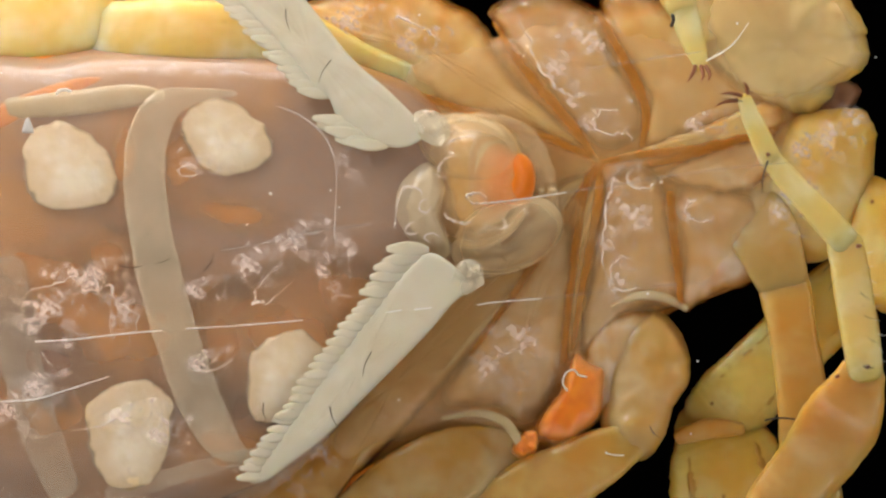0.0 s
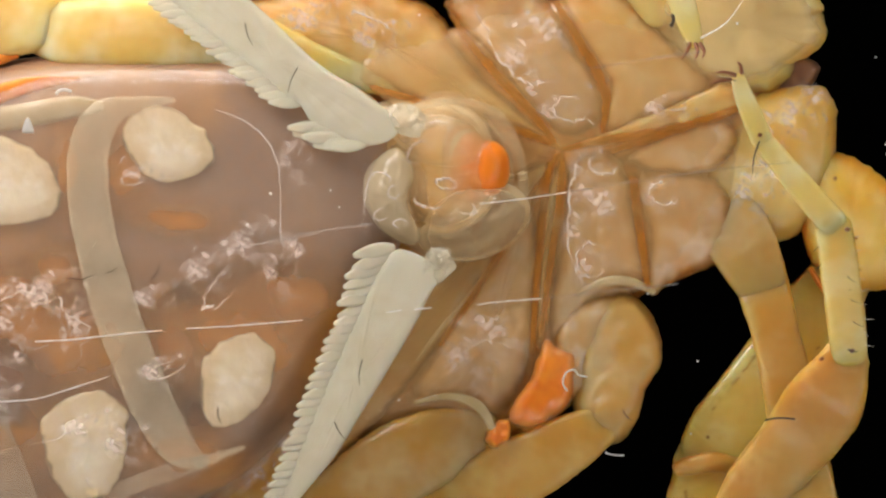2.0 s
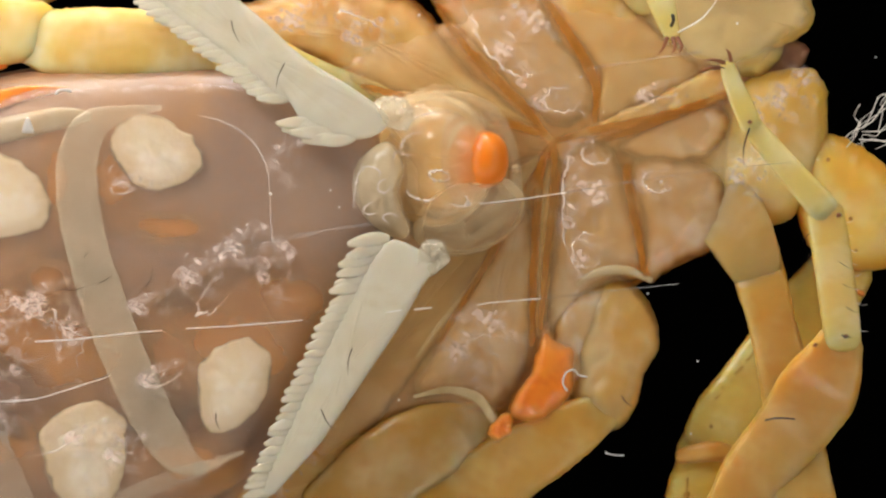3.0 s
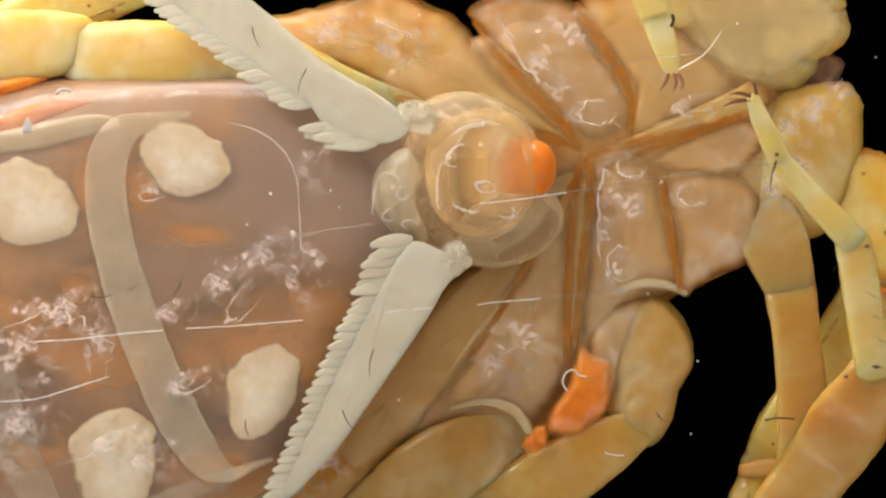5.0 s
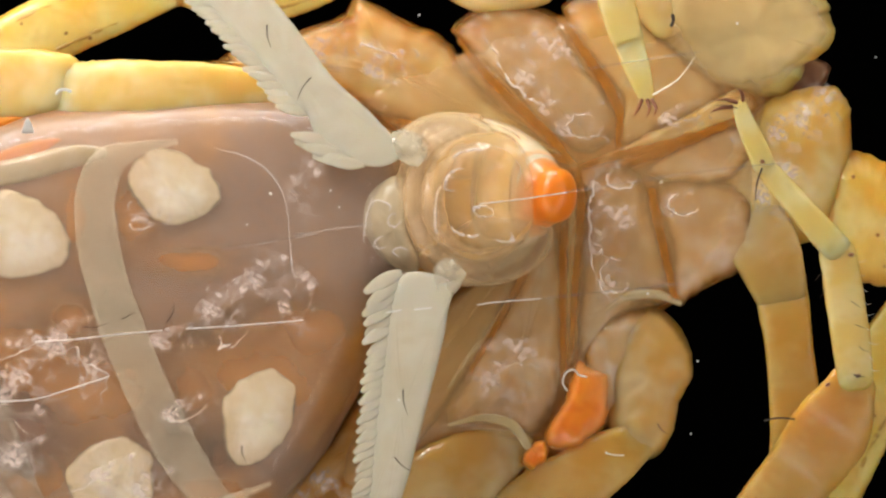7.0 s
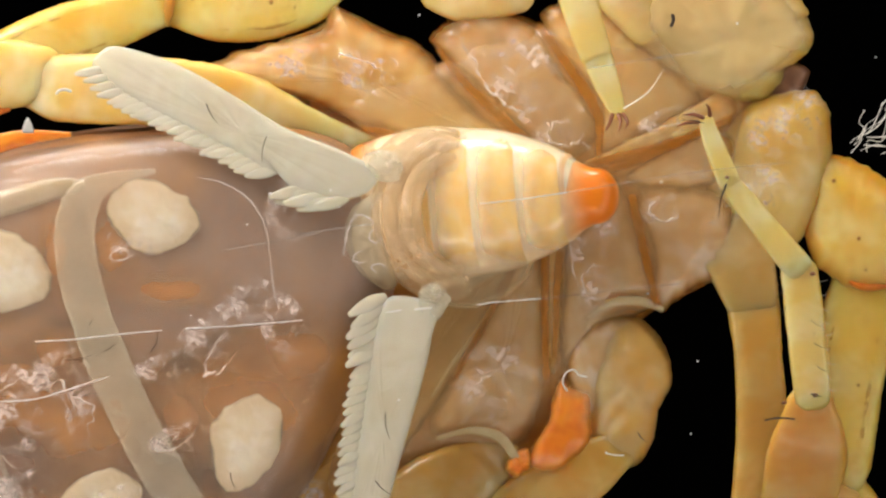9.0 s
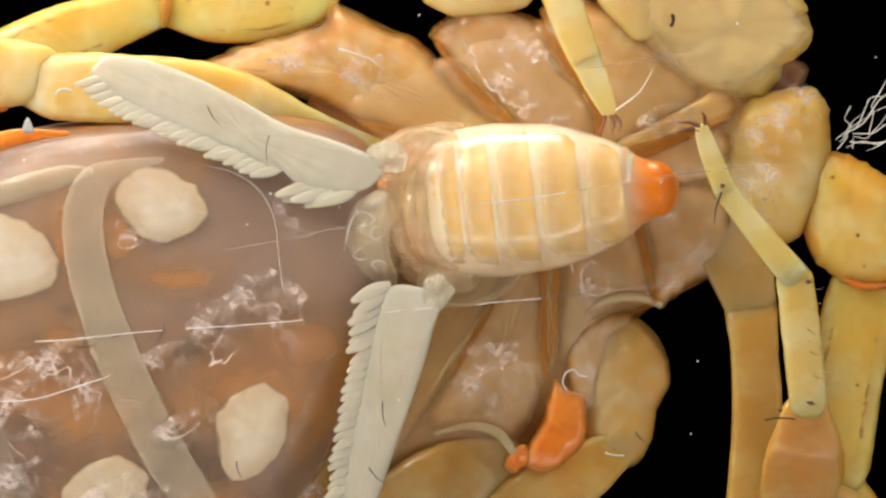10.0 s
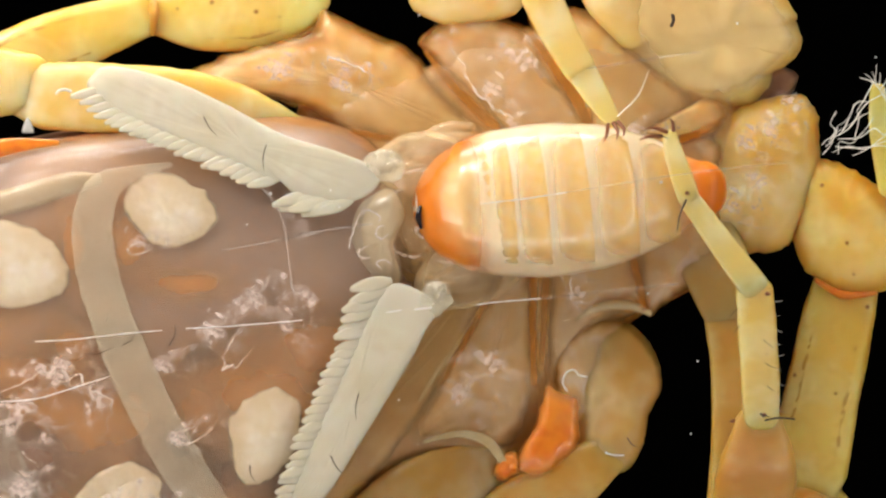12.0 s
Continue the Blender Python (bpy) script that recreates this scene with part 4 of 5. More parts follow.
# ---- legs ----
def segment(name, pts, parent, material=None, **k):
    """One joint of a leg: flat-faced, with uneven edges, and a keel along each side of a broad golden one."""
    k = {"n": 60, "sides": 28, "square": 0.55, "depth": 0.42, "rough": 0.035, **k}
    ob = part(name, limb(pts, **k), material or M_LEG, parent)
    if material == M_LEG_DEEP and len(pts) > 2 and max(p[3] for p in pts) > 40:
        fine = spline(pts, 24)[3:-3]
        for side in (-1, 1):
            rail = []
            for i, p in enumerate(fine):
                d = (fine[min(i + 1, len(fine) - 1)] - fine[max(i - 1, 0)])[:2]
                d = d / (np.hypot(*d) + 1e-9)
                e = math.sin(math.pi * (i + 0.4) / len(fine)) ** 0.5
                rail.append((p[0] - d[1] * side * p[3] * 0.62, p[1] + d[0] * side * p[3] * 0.62, p[2] - p[3] * 0.0032, max(1.0, p[3] * 0.09 * e), max(1.0, p[3] * 0.09 * e)))
            part("keel", limb(rail, 48, 8, lump=0.35, size=14, seed=side + 4), M_KEEL, parent)
    return ob


leg_front = group_part("leg", 1512, 432, 0.6, "thin pale yellow walking leg with dark claws")
segment("tarsus", [(1334, 178, 0.5, 13), (1350, 220, 0.5, 18), (1380, 285, 0.55, 20)], leg_front, seed=2, lump=0.04)
segment("basitarsus", [(1380, 285, 0.55, 19), (1440, 352, 0.6, 23), (1510, 428, 0.65, 27)], leg_front, seed=3, lump=0.05)
segment("tibia", [(1512, 435, 0.7, 33), (1530, 540, 0.8, 35), (1548, 655, 1.0, 32)], leg_front, seed=4, lump=0.05)
leg_thigh = group_part("leg", 1545, 662, 1.2, "broad pale yellow thigh of the front leg")
segment("patella", [(1540, 668, 1.2, 44), (1510, 740, 1.5, 70), (1455, 820, 2.0, 66), (1395, 900, 2.2, 60), (1350, 980, 2.3, 50)], leg_thigh, M_LEG_AMBER_DIM, seed=5, lump=0.04)
for dx, dy, g in ((-6, 0, 200), (6, -4, 262), (-14, 8, 170)):
    part("claw", limb([(1334 + dx, 172 + dy, 0.45, 4), (1334 + dx + 20 * math.cos(radians(g)), 172 + dy + 14 * math.sin(radians(g)), 0.35, 3), (1334 + dx + 34 * math.cos(radians(g)) - 4, 172 + dy + 26 * math.sin(radians(g)) + 6, 0.3, 1)], 8, 6), M_CLAW, leg_front)

for x, y, n, g, r in ((1375, 288, 58, 100, 1.8), (1330, 182, 40, 185, 1.0), (1538, 520, 22, 30, 0.7), (1545, 560, 22, 20, 0.7), (1552, 600, 22, 25, 0.7), (1486, 470, 20, 130, 0.7), (1492, 500, 20, 120, 0.7), (1545, 650, 18, 10, 1.6)):
    part("bristle", bristle(x, y, 0.3, n, g, 0.12, r), M_HAIR, leg_front)

rnd = random.Random(8)
for k in range(9):
    f = k / 8
    part("bristle", bristle(1546 + 32 * f + rnd.uniform(-3, 3), 450 + 190 * f, 0.75, rnd.uniform(10, 20), rnd.uniform(-20, 50), 0.2, 0.45), M_THREAD, leg_front)
for x, y in ((1552, 652), (1498, 668), (1376, 276), (1536, 438)):
    part("condyle", pillow(oval(x, y, 5, 4, 0, 7, 0.2, x), 0.5, 0.1, 0.3, n=14, rings=5), M_CLAW, leg_front, "dark joint knob")

leg_mid = group_part("leg", 1344, 510, 1.6, "thick pale yellow leg base and thigh")
segment("trochanter", [(1296, 300, 3.3, 52), (1338, 370, 2.8, 62), (1374, 440, 2.5, 60), (1396, 500, 2.42, 50)], leg_mid, M_TROCHANTER, seed=6, lump=0.06, depth=0.3)
segment("femur", [(1398, 490, 2.75, 44), (1402, 530, 2.45, 46), (1412, 600, 2.3, 43), (1424, 740, 2.2, 46), (1430, 930, 2.2, 58)], leg_mid, M_LEG_AMBER_DIM, seed=7, lump=0.04)

leg_third = group_part("leg", 1160, 640, 1.9, "short swollen yellow leg bent under the body")
part("trochanter", pillow([(1110, 545), (1140, 528), (1172, 532), (1205, 560), (1228, 602), (1228, 650), (1204, 700), (1188, 760), (1158, 796), (1108, 796), (1080, 750), (1082, 660), (1094, 590)], 2.6, 0.45, 0.4, tilt=(-0.18, -0.12), n=110, rings=14, flat=3.2, lump=0.07, size=50, ragged=4, seed=8), M_TROCHANTER, leg_third)
segment("femur", [(1128, 765, 2.3, 36), (1070, 800, 2.4, 52), (960, 868, 2.6, 64), (800, 960, 2.6, 60)], leg_third, M_LEG_AMBER_DIM, seed=9, lump=0.05)
part("bristle", bristle(1165, 735, 1.3, 26, 45), M_HAIR, leg_third)
leg_fourth = group_part("leg", 850, 820, 2.2, "broad amber leg base")
segment("trochanter", [(930, 770, 2.8, 30), (850, 800, 2.55, 66), (760, 850, 2.6, 76), (650, 930, 2.7, 60)], leg_fourth, M_TROCHANTER, seed=10)
segment("ridge", [(800, 728, 2.3, 3), (860, 716, 2.15, 6), (910, 730, 2.05, 9), (938, 768, 2.1, 7)], leg_fourth, M_BAND)
orange_joint = part("joint_membrane", pillow([(1018, 630), (1032, 600), (1058, 618), (1090, 640), (1090, 700), (1080, 735), (1050, 766), (1005, 788), (960, 776), (966, 732), (998, 690)], 2.45, 0.42, 0.3, n=90, lump=0.05, size=40, ragged=3, seed=71), M_ORANGE, mother, "bright orange joint tissue", at=W(1025, 695, 2.2))
part("joint_membrane", pillow(oval(952, 785, 40, 20, -50, 9, 0.2, 4), 2.35, 0.3, 0.4, lump=0.1, size=20, ragged=6, seed=72), M_ORANGE, mother, "orange joint tissue")

leg_high = group_part("leg", 1195, 150, 0.6, "thin pale leg tip with dark claws")
segment("basitarsus", [(1125, -110, 0.9, 36), (1140, -40, 0.8, 33), (1160, 30, 0.7, 29)], leg_high, seed=12)
segment("tarsus", [(1162, 35, 0.7, 27), (1180, 90, 0.6, 22), (1195, 135, 0.5, 14)], leg_high, seed=13)
for dx, g in ((-8, 110), (2, 75), (10, 60)):
    part("claw", limb([(1193 + dx, 138, 0.45, 4), (1193 + dx + 16 * math.cos(radians(g)), 138 + 16 * math.sin(radians(g)), 0.35, 3), (1186 + dx + 22 * math.cos(radians(g)), 138 + 30 * math.sin(radians(g)), 0.3, 1)], 8, 6), M_CLAW, leg_high)

plate("pedipalp_femur", [(1478, 300), (1484, 268), (1534, 262), (1593, 290), (1639, 333), (1668, 404), (1645, 490), (1555, 500), (1487, 450), (1470, 400)], 3.2, 0.55, M_LEG_DEEP, 28, flat=3.5, lump=0.06)
part("bristle", bristle(1205, 128, 0.4, 100, -42, 0.2, 1.6), M_THREAD, leg_high, "fine pale hair")
palp = group_part("pedipalp", 1535, 470, 3.2, "long golden pincer arm")
segment("patella", [(1535, 478, 3.4, 56), (1535, 560, 3.4, 64), (1535, 700, 3.4, 66), (1535, 800, 3.4, 72), (1535, 850, 3.4, 66)], palp, M_LEG_DEEP, seed=15, lump=0.03)
part("joint_membrane", limb([(1482, 492, 3.1, 5, 8), (1535, 508, 2.95, 8, 10), (1590, 492, 3.1, 5, 8)], 16, 8, lump=0.3), M_ORANGE, palp, "orange joint tissue")
hand = group_part("pedipalp", 1535, 870, 3.5, "swollen golden pincer hand with an orange joint")
segment("hand", [(1540, 872, 3.5, 70), (1550, 930, 3.5, 98), (1556, 1040, 3.6, 108), (1550, 1200, 3.7, 80)], hand, M_LEG_DEEP, seed=16, lump=0.05)
part("joint_membrane", limb([(1478, 884, 3.1, 12, 10), (1530, 876, 2.96, 17, 10), (1588, 886, 3.1, 10, 10)], 20, 10, lump=0.3), M_KEEL, hand, "orange joint tissue")

leg_back = group_part("leg", 190, 130, 2.2, "yellow hind leg folded along the belly")
segment("trochanter", [(110, 100, 2.3, 40), (165, 106, 2.1, 58), (220, 106, 2.0, 62), (310, 106, 1.9, 61), (420, 112, 2.0, 60), (510, 130, 2.1, 54), (600, 162, 2.4, 40), (700, 188, 2.6, 24), (840, 218, 2.75, 8)], leg_back, M_LEG, seed=16, lump=0.05)
segment("femur", [(-180, 100, 2.4, 60), (-40, 95, 2.2, 68), (90, 84, 2.2, 60), (140, 78, 2.2, 46)], leg_back, M_LEG, seed=17, lump=0.04)
part("joint_membrane", limb([(-60, 262, 1.3, 24, 8), (20, 226, 1.3, 20, 8), (100, 198, 1.4, 16, 8), (190, 188, 1.5, 5, 4)], 18, 12), M_ORANGE, leg_back, "orange joint tissue")
part("joint_membrane", limb([(-60, 180, 2.1, 16), (20, 160, 2.0, 15), (80, 146, 2.1, 6)], 14, 12), M_ORANGE, leg_back, "orange joint tissue")
leg_back_upper = group_part("leg", 380, -20, 3.0, "golden hind leg arching over the belly")
segment("femur", [(-160, 160, 3.2, 60), (50, 46, 3.1, 60), (150, -3, 3.1, 60), (250, -40, 3.1, 52), (335, -66, 3.1, 38)], leg_back_upper, M_LEG_DEEP, seed=18)
segment("patella", [(368, -66, 3.1, 38), (430, -64, 3.1, 58), (520, -66, 3.1, 60), (600, -80, 3.1, 46), (640, -100, 3.1, 30)], leg_back_upper, M_LEG_DEEP, seed=19)

part("joint_membrane", limb([(350, -108, 3.0, 4, 5), (354, -76, 2.75, 9, 8), (350, -34, 3.0, 5, 5)], 14, 8, lump=0.3), M_KEEL, leg_back_upper, "orange joint tissue")

# ---- the newborn ----
baby = thing("newborn_scorpion", W(982, 300, 1.3), "cream newborn scorpion with apricot stripes and orange tail tip", "scorpion")
BABY_X, BABY_Y = 982, 300


def baby_width(u):
    """Half width at u units behind the tail tip."""
    if u < 40:
        return 47.5 * math.sqrt(max(0.0, 1 - ((40 - u) / 40) ** 2)) + 1.5
    pts = ((40, 49), (52, 52), (72, 62), (92, 79), (118, 93), (142, 103), (192, 121), (240, 131), (330, 137), (420, 128), (470, 112), (510, 88), (535, 62), (550, 36), (558, 6))
    return float(np.interp(u, [p[0] for p in pts], [p[1] for p in pts]))


def baby_shell(u0, u1, v0, v1, lift, n=14, sides=24, bow=10):
    """Skin patch between two cross lines; v runs over the face from -1 to 1."""
    bm = bmesh.new()
    rows = []
    for i in range(n + 1):
        u = u0 + (u1 - u0) * i / n
        row = []
        for j in range(sides + 1):
            v = v0 + (v1 - v0) * j / sides
            f = min(1.0, 4 * min(i / n, 1 - i / n) + 0.0) * min(1.0, 6 * min(j / sides, 1 - j / sides))
            w = baby_width(u) 
            g = v * math.pi / 2
            cg, sg = math.copysign(abs(math.cos(g)) ** 0.85, math.cos(g)), math.copysign(abs(math.sin(g)) ** 0.85, math.sin(g))
            h = (w * 0.8 + lift * (0.2 + f) - (1.5 if f == 0 else 0)) * cg
            row.append(bm.verts.new(W(BABY_X - u + (bow * math.cos(g) + 9 * v if bow else 0), BABY_Y + (w + (lift if abs(v1) > 1 else 0)) * sg, 1.3 - h * 0.01)))
        rows.append(row)
    for a, b in zip(rows, rows[1:]):
        for j in range(sides):
            bm.faces.new((a[j], a[j + 1], b[j + 1], b[j]))
    bmesh.ops.recalc_face_normals(bm, faces=bm.faces)
    return bm


def build_baby():
    body = [(BABY_X - u, BABY_Y, 1.3, baby_width(u), baby_width(u) * 0.8) for u in (70, 90, 110, 135, 160, 190, 230, 280, 330, 380, 420, 455, 490, 510, 530, 542, 550, 556)]
    part("body", limb(body[::-1], 60, 32, lump=0.008, size=60, ends=(0, 0)), M_BABY, baby)
    part("tail_tip", limb([(BABY_X - u, BABY_Y, 1.3, baby_width(u) + (0.6 if u < 100 else -3), baby_width(u) * 0.8 + (0.6 if u < 100 else -3)) for u in (112, 100, 90, 80, 70, 60, 50, 43, 36, 30, 24, 18, 13, 9, 5.5, 3, 1.2, 0.2)], 90, 32, ends=(0, 0)), M_TAIL, baby, "orange tail tip", at=W(BABY_X - 50, BABY_Y, 1.3))
    edges = (98, 172, 253, 327, 385, 423, 452, 482)
    for a, b in zip(edges, edges[1:]):
        part("tergite", baby_shell(a, b, -0.86, 0.86, 1.6), M_STRIPE, baby, "apricot back plate")
    part("head", baby_shell(405, 558, -1.5, 1.5, 3.0, n=30, sides=36, bow=0), M_HEAD, baby, "orange head end", at=W(BABY_X - 500, BABY_Y, 1.3))
    part("eye", limb([(BABY_X - 544, BABY_Y - 4, 0.86, 3), (BABY_X - 549, BABY_Y + 14, 0.84, 6), (BABY_X - 545, BABY_Y + 34, 0.86, 3)], 10, 8), M_EYE, baby, "black eye spot")


build_baby()

# ---- silk threads and the far pincer ----
def silk():
    ob = thing("silk_tuft", W(1490, 262, 2.0), "tuft of fine white silk threads", "silk")
    rnd = random.Random(5)
    for i in range(11):
        g = radians(rnd.uniform(-75, 10))
        n = rnd.uniform(70, 190)
        x0, y0 = 1490 + rnd.uniform(0, 70), 262 + rnd.uniform(-30, 6)
        pts = [(x0 + n * k / 5 * math.cos(g) + rnd.uniform(-9, 9), y0 + n * k / 5 * math.sin(g) + rnd.uniform(-9, 9), 2.0 + 0.05 * i, rnd.uniform(0.5, 1.2)) for k in range(6)]
        part("thread", limb(pts, 24, 5), M_THREAD, ob)
    return ob


tuft = silk()
finger = group_part("pedipalp", 1545, 150, 2.4, "golden pincer finger with white hairs")
segment("finger", [(1545, 160, 2.4, 13), (1552, 230, 2.5, 22), (1575, 330, 2.6, 30)], finger, M_LEG_DEEP, seed=30)
for i in range(9):
    part("bristle", bristle(1540 + i * 2, 150 + i * 3, 2.3, 28, -160 + i * 26, 0.1, 1.1), M_THREAD, finger)

# ---- movement ----
HUB_ROWS = ((0, 1058, 288, 4.6), (.5, 1025, 229, 4), (1, 985, 257, 2.5), (1.5, 983, 280, 3.5), (2, 990, 265, 2.4), (2.5, 991, 249, 1.5), (3, 976, 250, .3), (3.2, 974, 241, .3),
            (4.8, 1037, 266, .5), (5, 1039, 273, .5), (5.5, 1037, 277, 0), (6, 1033, 280, -.3), (6.5, 1026, 291, -1.1), (7, 1020, 297, -1.6), (7.2, 1008, 320, -3),
            (8.8, 985, 312, -2.3), (9, 985, 310, -2.3), (9.5, 986, 302, -1.8), (10, 983, 303, -2.2), (10.5, 973, 309, -2.2), (11, 963, 316, -1.9), (11.5, 967, 314, -1.9), (12, 964, 317, -2.2))
BELLY_ROWS = ((0, 363, 295, 5.3), (.5, 311, 257, 4.5), (1, 262, 297, 4.4), (1.5, 257, 312, 3.2), (2, 262, 309, 2.4), (2.5, 261, 301, 1.8), (3, 243, 324, .3), (3.2, 241, 308, .8),
              (4.8, 292, 331, 0.2), (5, 294, 336, .2), (5.5, 290, 345, 0), (6, 286, 355, -.6), (6.5, 279, 377, -1.3), (7, 276, 386, -1.5), (7.2, 272, 444, -3.6),
              (8.8, 240, 441, -3.7), (9, 241, 439, -3.7), (9.5, 249, 421, -3.2), (10, 255, 418, -3.2), (10.5, 241, 428, -3.8), (11, 239, 444, -4.5), (11.5, 257, 435, -4), (12, 272, 428, -4.1))
TIMES = [r[0] for r in HUB_ROWS]


def at_time(rows, t):
    """The row at t, between the rows given."""
    k = [r[0] for r in rows]
    return [float(np.interp(t, k, [r[i] for r in rows])) for i in range(1, len(rows[0]))]


def placed(x, y, z, deg):
    return Matrix.Translation(W(x, y, z)) @ pose(0, 0, 0, 0, 0, deg)


def hub(t):
    x, y, deg = at_time(HUB_ROWS, t)
    return placed(x, y, 0, deg)


def carry(ob, rows, z):
    """Keys a part of the mother by its own rows of place and turn."""
    found = [(t, at_time(rows, t)) for t in sorted(set(TIMES) | {r[0] for r in rows})]
    walk(ob, [(t, hub(t).inverted() @ placed(r[0], r[1], r[3] if len(r) > 3 else z, r[2])) for t, r in found])


def turned(rows, rest):
    """Rows of (t, x, y, x2, y2): a base point and a point further along, to rows of place and turn."""
    return [(t, x, y, (math.degrees(math.atan2(y2 - y, x2 - x)) - rest) % 360 - (360 if (math.degrees(math.atan2(y2 - y, x2 - x)) - rest) % 360 > 180 else 0)) for t, x, y, x2, y2 in rows]


LOW_ROWS = ((0, 800, 470, 460, 835), (.5, 765, 415, 430, 800), (.6, 745, 420, 520, 860), (.7, 742, 440, 590, 880), (.8, 732, 455, 695, 880), (.9, 738, 458, 750, 880), (1, 740, 455, 672, 880), (1.5, 740, 465, 605, 870), (2, 745, 455, 515, 860), (2.5, 745, 435, 440, 830), (3, 735, 440, 470, 860), (3.2, 735, 425, 520, 870),
            (4.8, 775, 440, 530, 870), (5, 775, 443, 500, 870), (5.5, 770, 450, 480, 870), (6, 767, 458, 475, 870), (6.5, 760, 475, 550, 870), (7, 760, 485, 670, 880), (7.2, 750, 530, 718, 880),
            (8.8, 735, 525, 662, 880), (9, 733, 528, 645, 880), (9.5, 738, 515, 632, 880), (10, 740, 510, 625, 880), (10.5, 735, 510, 595, 880), (11, 720, 520, 520, 880), (11.5, 735, 515, 530, 880), (12, 740, 515, 530, 880))
HIGH_ROWS = ((0, 740, 250, 470, 0), (.5, 690, 215, 410, 0), (1, 680, 235, 395, 0), (1.5, 675, 245, 390, 0), (2, 700, 240, 350, 0), (2.5, 695, 225, 300, 0), (3, 680, 228, 330, 0), (3.2, 680, 215, 320, 0),
             (4.8, 718, 228, 340, 0), (5, 720, 235, 345, 0), (5.5, 712, 240, 450, 0), (6, 712, 250, 400, 0), (6.5, 705, 275, 280, 25), (7, 700, 285, 410, 0), (7.2, 700, 315, 235, 55),
             (8.8, 668, 325, 170, 100), (9, 665, 325, 160, 110), (9.5, 670, 315, 150, 125), (10, 675, 310, 150, 125), (10.2, 676, 308, 150, 122), (10.3, 676, 304, 255, 55), (10.4, 676, 301, 375, 0), (10.5, 675, 300, 410, 0), (10.6, 670, 304, 340, 0), (10.7, 664, 310, 265, 18), (10.8, 660, 315, 215, 42), (11, 655, 320, 180, 85), (11.5, 668, 325, 155, 145), (12, 670, 325, 155, 150))
PLATE_ROWS = ((0, 745, 370, 0), (.5, 705, 315, 0), (1, 670, 335, 0), (1.5, 672, 355, 0), (2, 690, 345, 0), (2.5, 692, 330, 0), (3, 672, 335, 0), (4.8, 705, 345, 0), (5.5, 705, 350, 0), (6.5, 690, 385, 0), (7, 690, 395, 0), (7.2, 685, 440, 0), (8.8, 655, 425, 5), (9.5, 660, 415, 5), (11, 655, 420, 8), (12, 668, 415, 8))
LIPH_ROWS = ((0, 835, 262, 0), (.5, 800, 208, 0), (1, 775, 232, 0), (1.5, 778, 250, 0), (2, 790, 240, 0), (2.5, 798, 222, 0), (3, 780, 225, 0), (3.2, 784, 214, 0), (4.8, 838, 220, 0), (5.5, 840, 232, 0), (6.5, 830, 250, 0), (7, 815, 260, 0), (7.2, 810, 300, 0), (8.8, 765, 285, -15), (9.5, 765, 275, -15), (11, 750, 290, -15), (12, 760, 290, -15))
LIPL_ROWS = ((0, 885, 405, 0), (.5, 850, 345, 0), (1, 812, 375, 0), (1.5, 815, 395, 0), (2, 828, 382, 0), (2.5, 832, 365, 0), (3, 818, 370, 0), (3.2, 820, 358, 0), (4.8, 885, 390, 0), (5.5, 888, 400, 0), (6.5, 880, 420, 0), (7, 868, 425, 0), (7.2, 860, 465, 0), (8.8, 835, 465, 0), (9.5, 830, 460, 0), (11, 815, 470, 0), (12, 820, 465, 0))
FOLD_ROWS = ((0, 865, 340, 0, 1.9), (.5, 830, 285, 0, 1.9), (1, 800, 305, 0, 1.9), (1.5, 800, 325, 0, 1.9), (2, 812, 312, 0, 1.9), (2.5, 818, 295, 0, 1.9), (3, 800, 300, 0, 1.9), (4.8, 845, 312, 0, 1.7), (5.5, 848, 325, 0, 1.7), (6.5, 842, 345, 0, 1.7), (7, 838, 352, 0, 1.7), (7.2, 832, 392, 0, 1.7), (8.8, 800, 380, 0, 1.6), (9, 798, 378, 0, 1.6), (9.5, 796, 372, 0, 1.75), (10, 806, 368, 0, 2.0), (10.5, 815, 368, 0, 2.3), (11, 812, 372, 0, 2.4), (12, 826, 366, 0, 2.4))
DOME_ROWS = ((0, 838, 322, 0, 1.8), (.5, 802, 262, 0, 1.8), (1, 770, 290, 0, 1.8), (1.5, 772, 308, 0, 1.8), (2, 784, 296, 0, 1.8), (2.5, 787, 276, 0, 1.8), (3, 772, 282, 0, 1.75), (3.2, 774, 269, 0, 1.75), (4.8, 852, 300, 0, 1.3), (5.5, 856, 308, 0, 1.25), (6.5, 852, 335, 0, 1.2), (7, 850, 345, 0, 1.2), (7.2, 846, 384, 0, 1.2), (8.8, 780, 378, 0, 1.9), (9.5, 772, 372, 0, 1.95), (10, 768, 370, 0, 2.0), (10.5, 755, 376, 0, 2.0), (11, 742, 386, 0, 2.0), (12, 748, 382, 0, 2.0))
FRONT_ROWS = ((0, 1495, 430, 0), (.5, 1465, 405, 3), (1, 1435, 430, 4), (1.5, 1425, 430, 5), (2, 1475, 400, 2), (2.5, 1500, 385, 0), (3, 1460, 375, 1), (3.2, 1460, 372, 2), (4.8, 1505, 428, 0), (5, 1510, 430, 0), (5.5, 1512, 432, 0), (6, 1505, 432, 0), (6.5, 1498, 433, 0), (7, 1482, 445, 1), (7.2, 1472, 455, 1), (8.8, 1415, 472, 3), (9, 1414, 478, 3), (9.5, 1410, 492, 3), (10, 1406, 492, 3), (10.5, 1351, 497, 5), (11, 1331, 509, 6), (12, 1335, 512, 6))
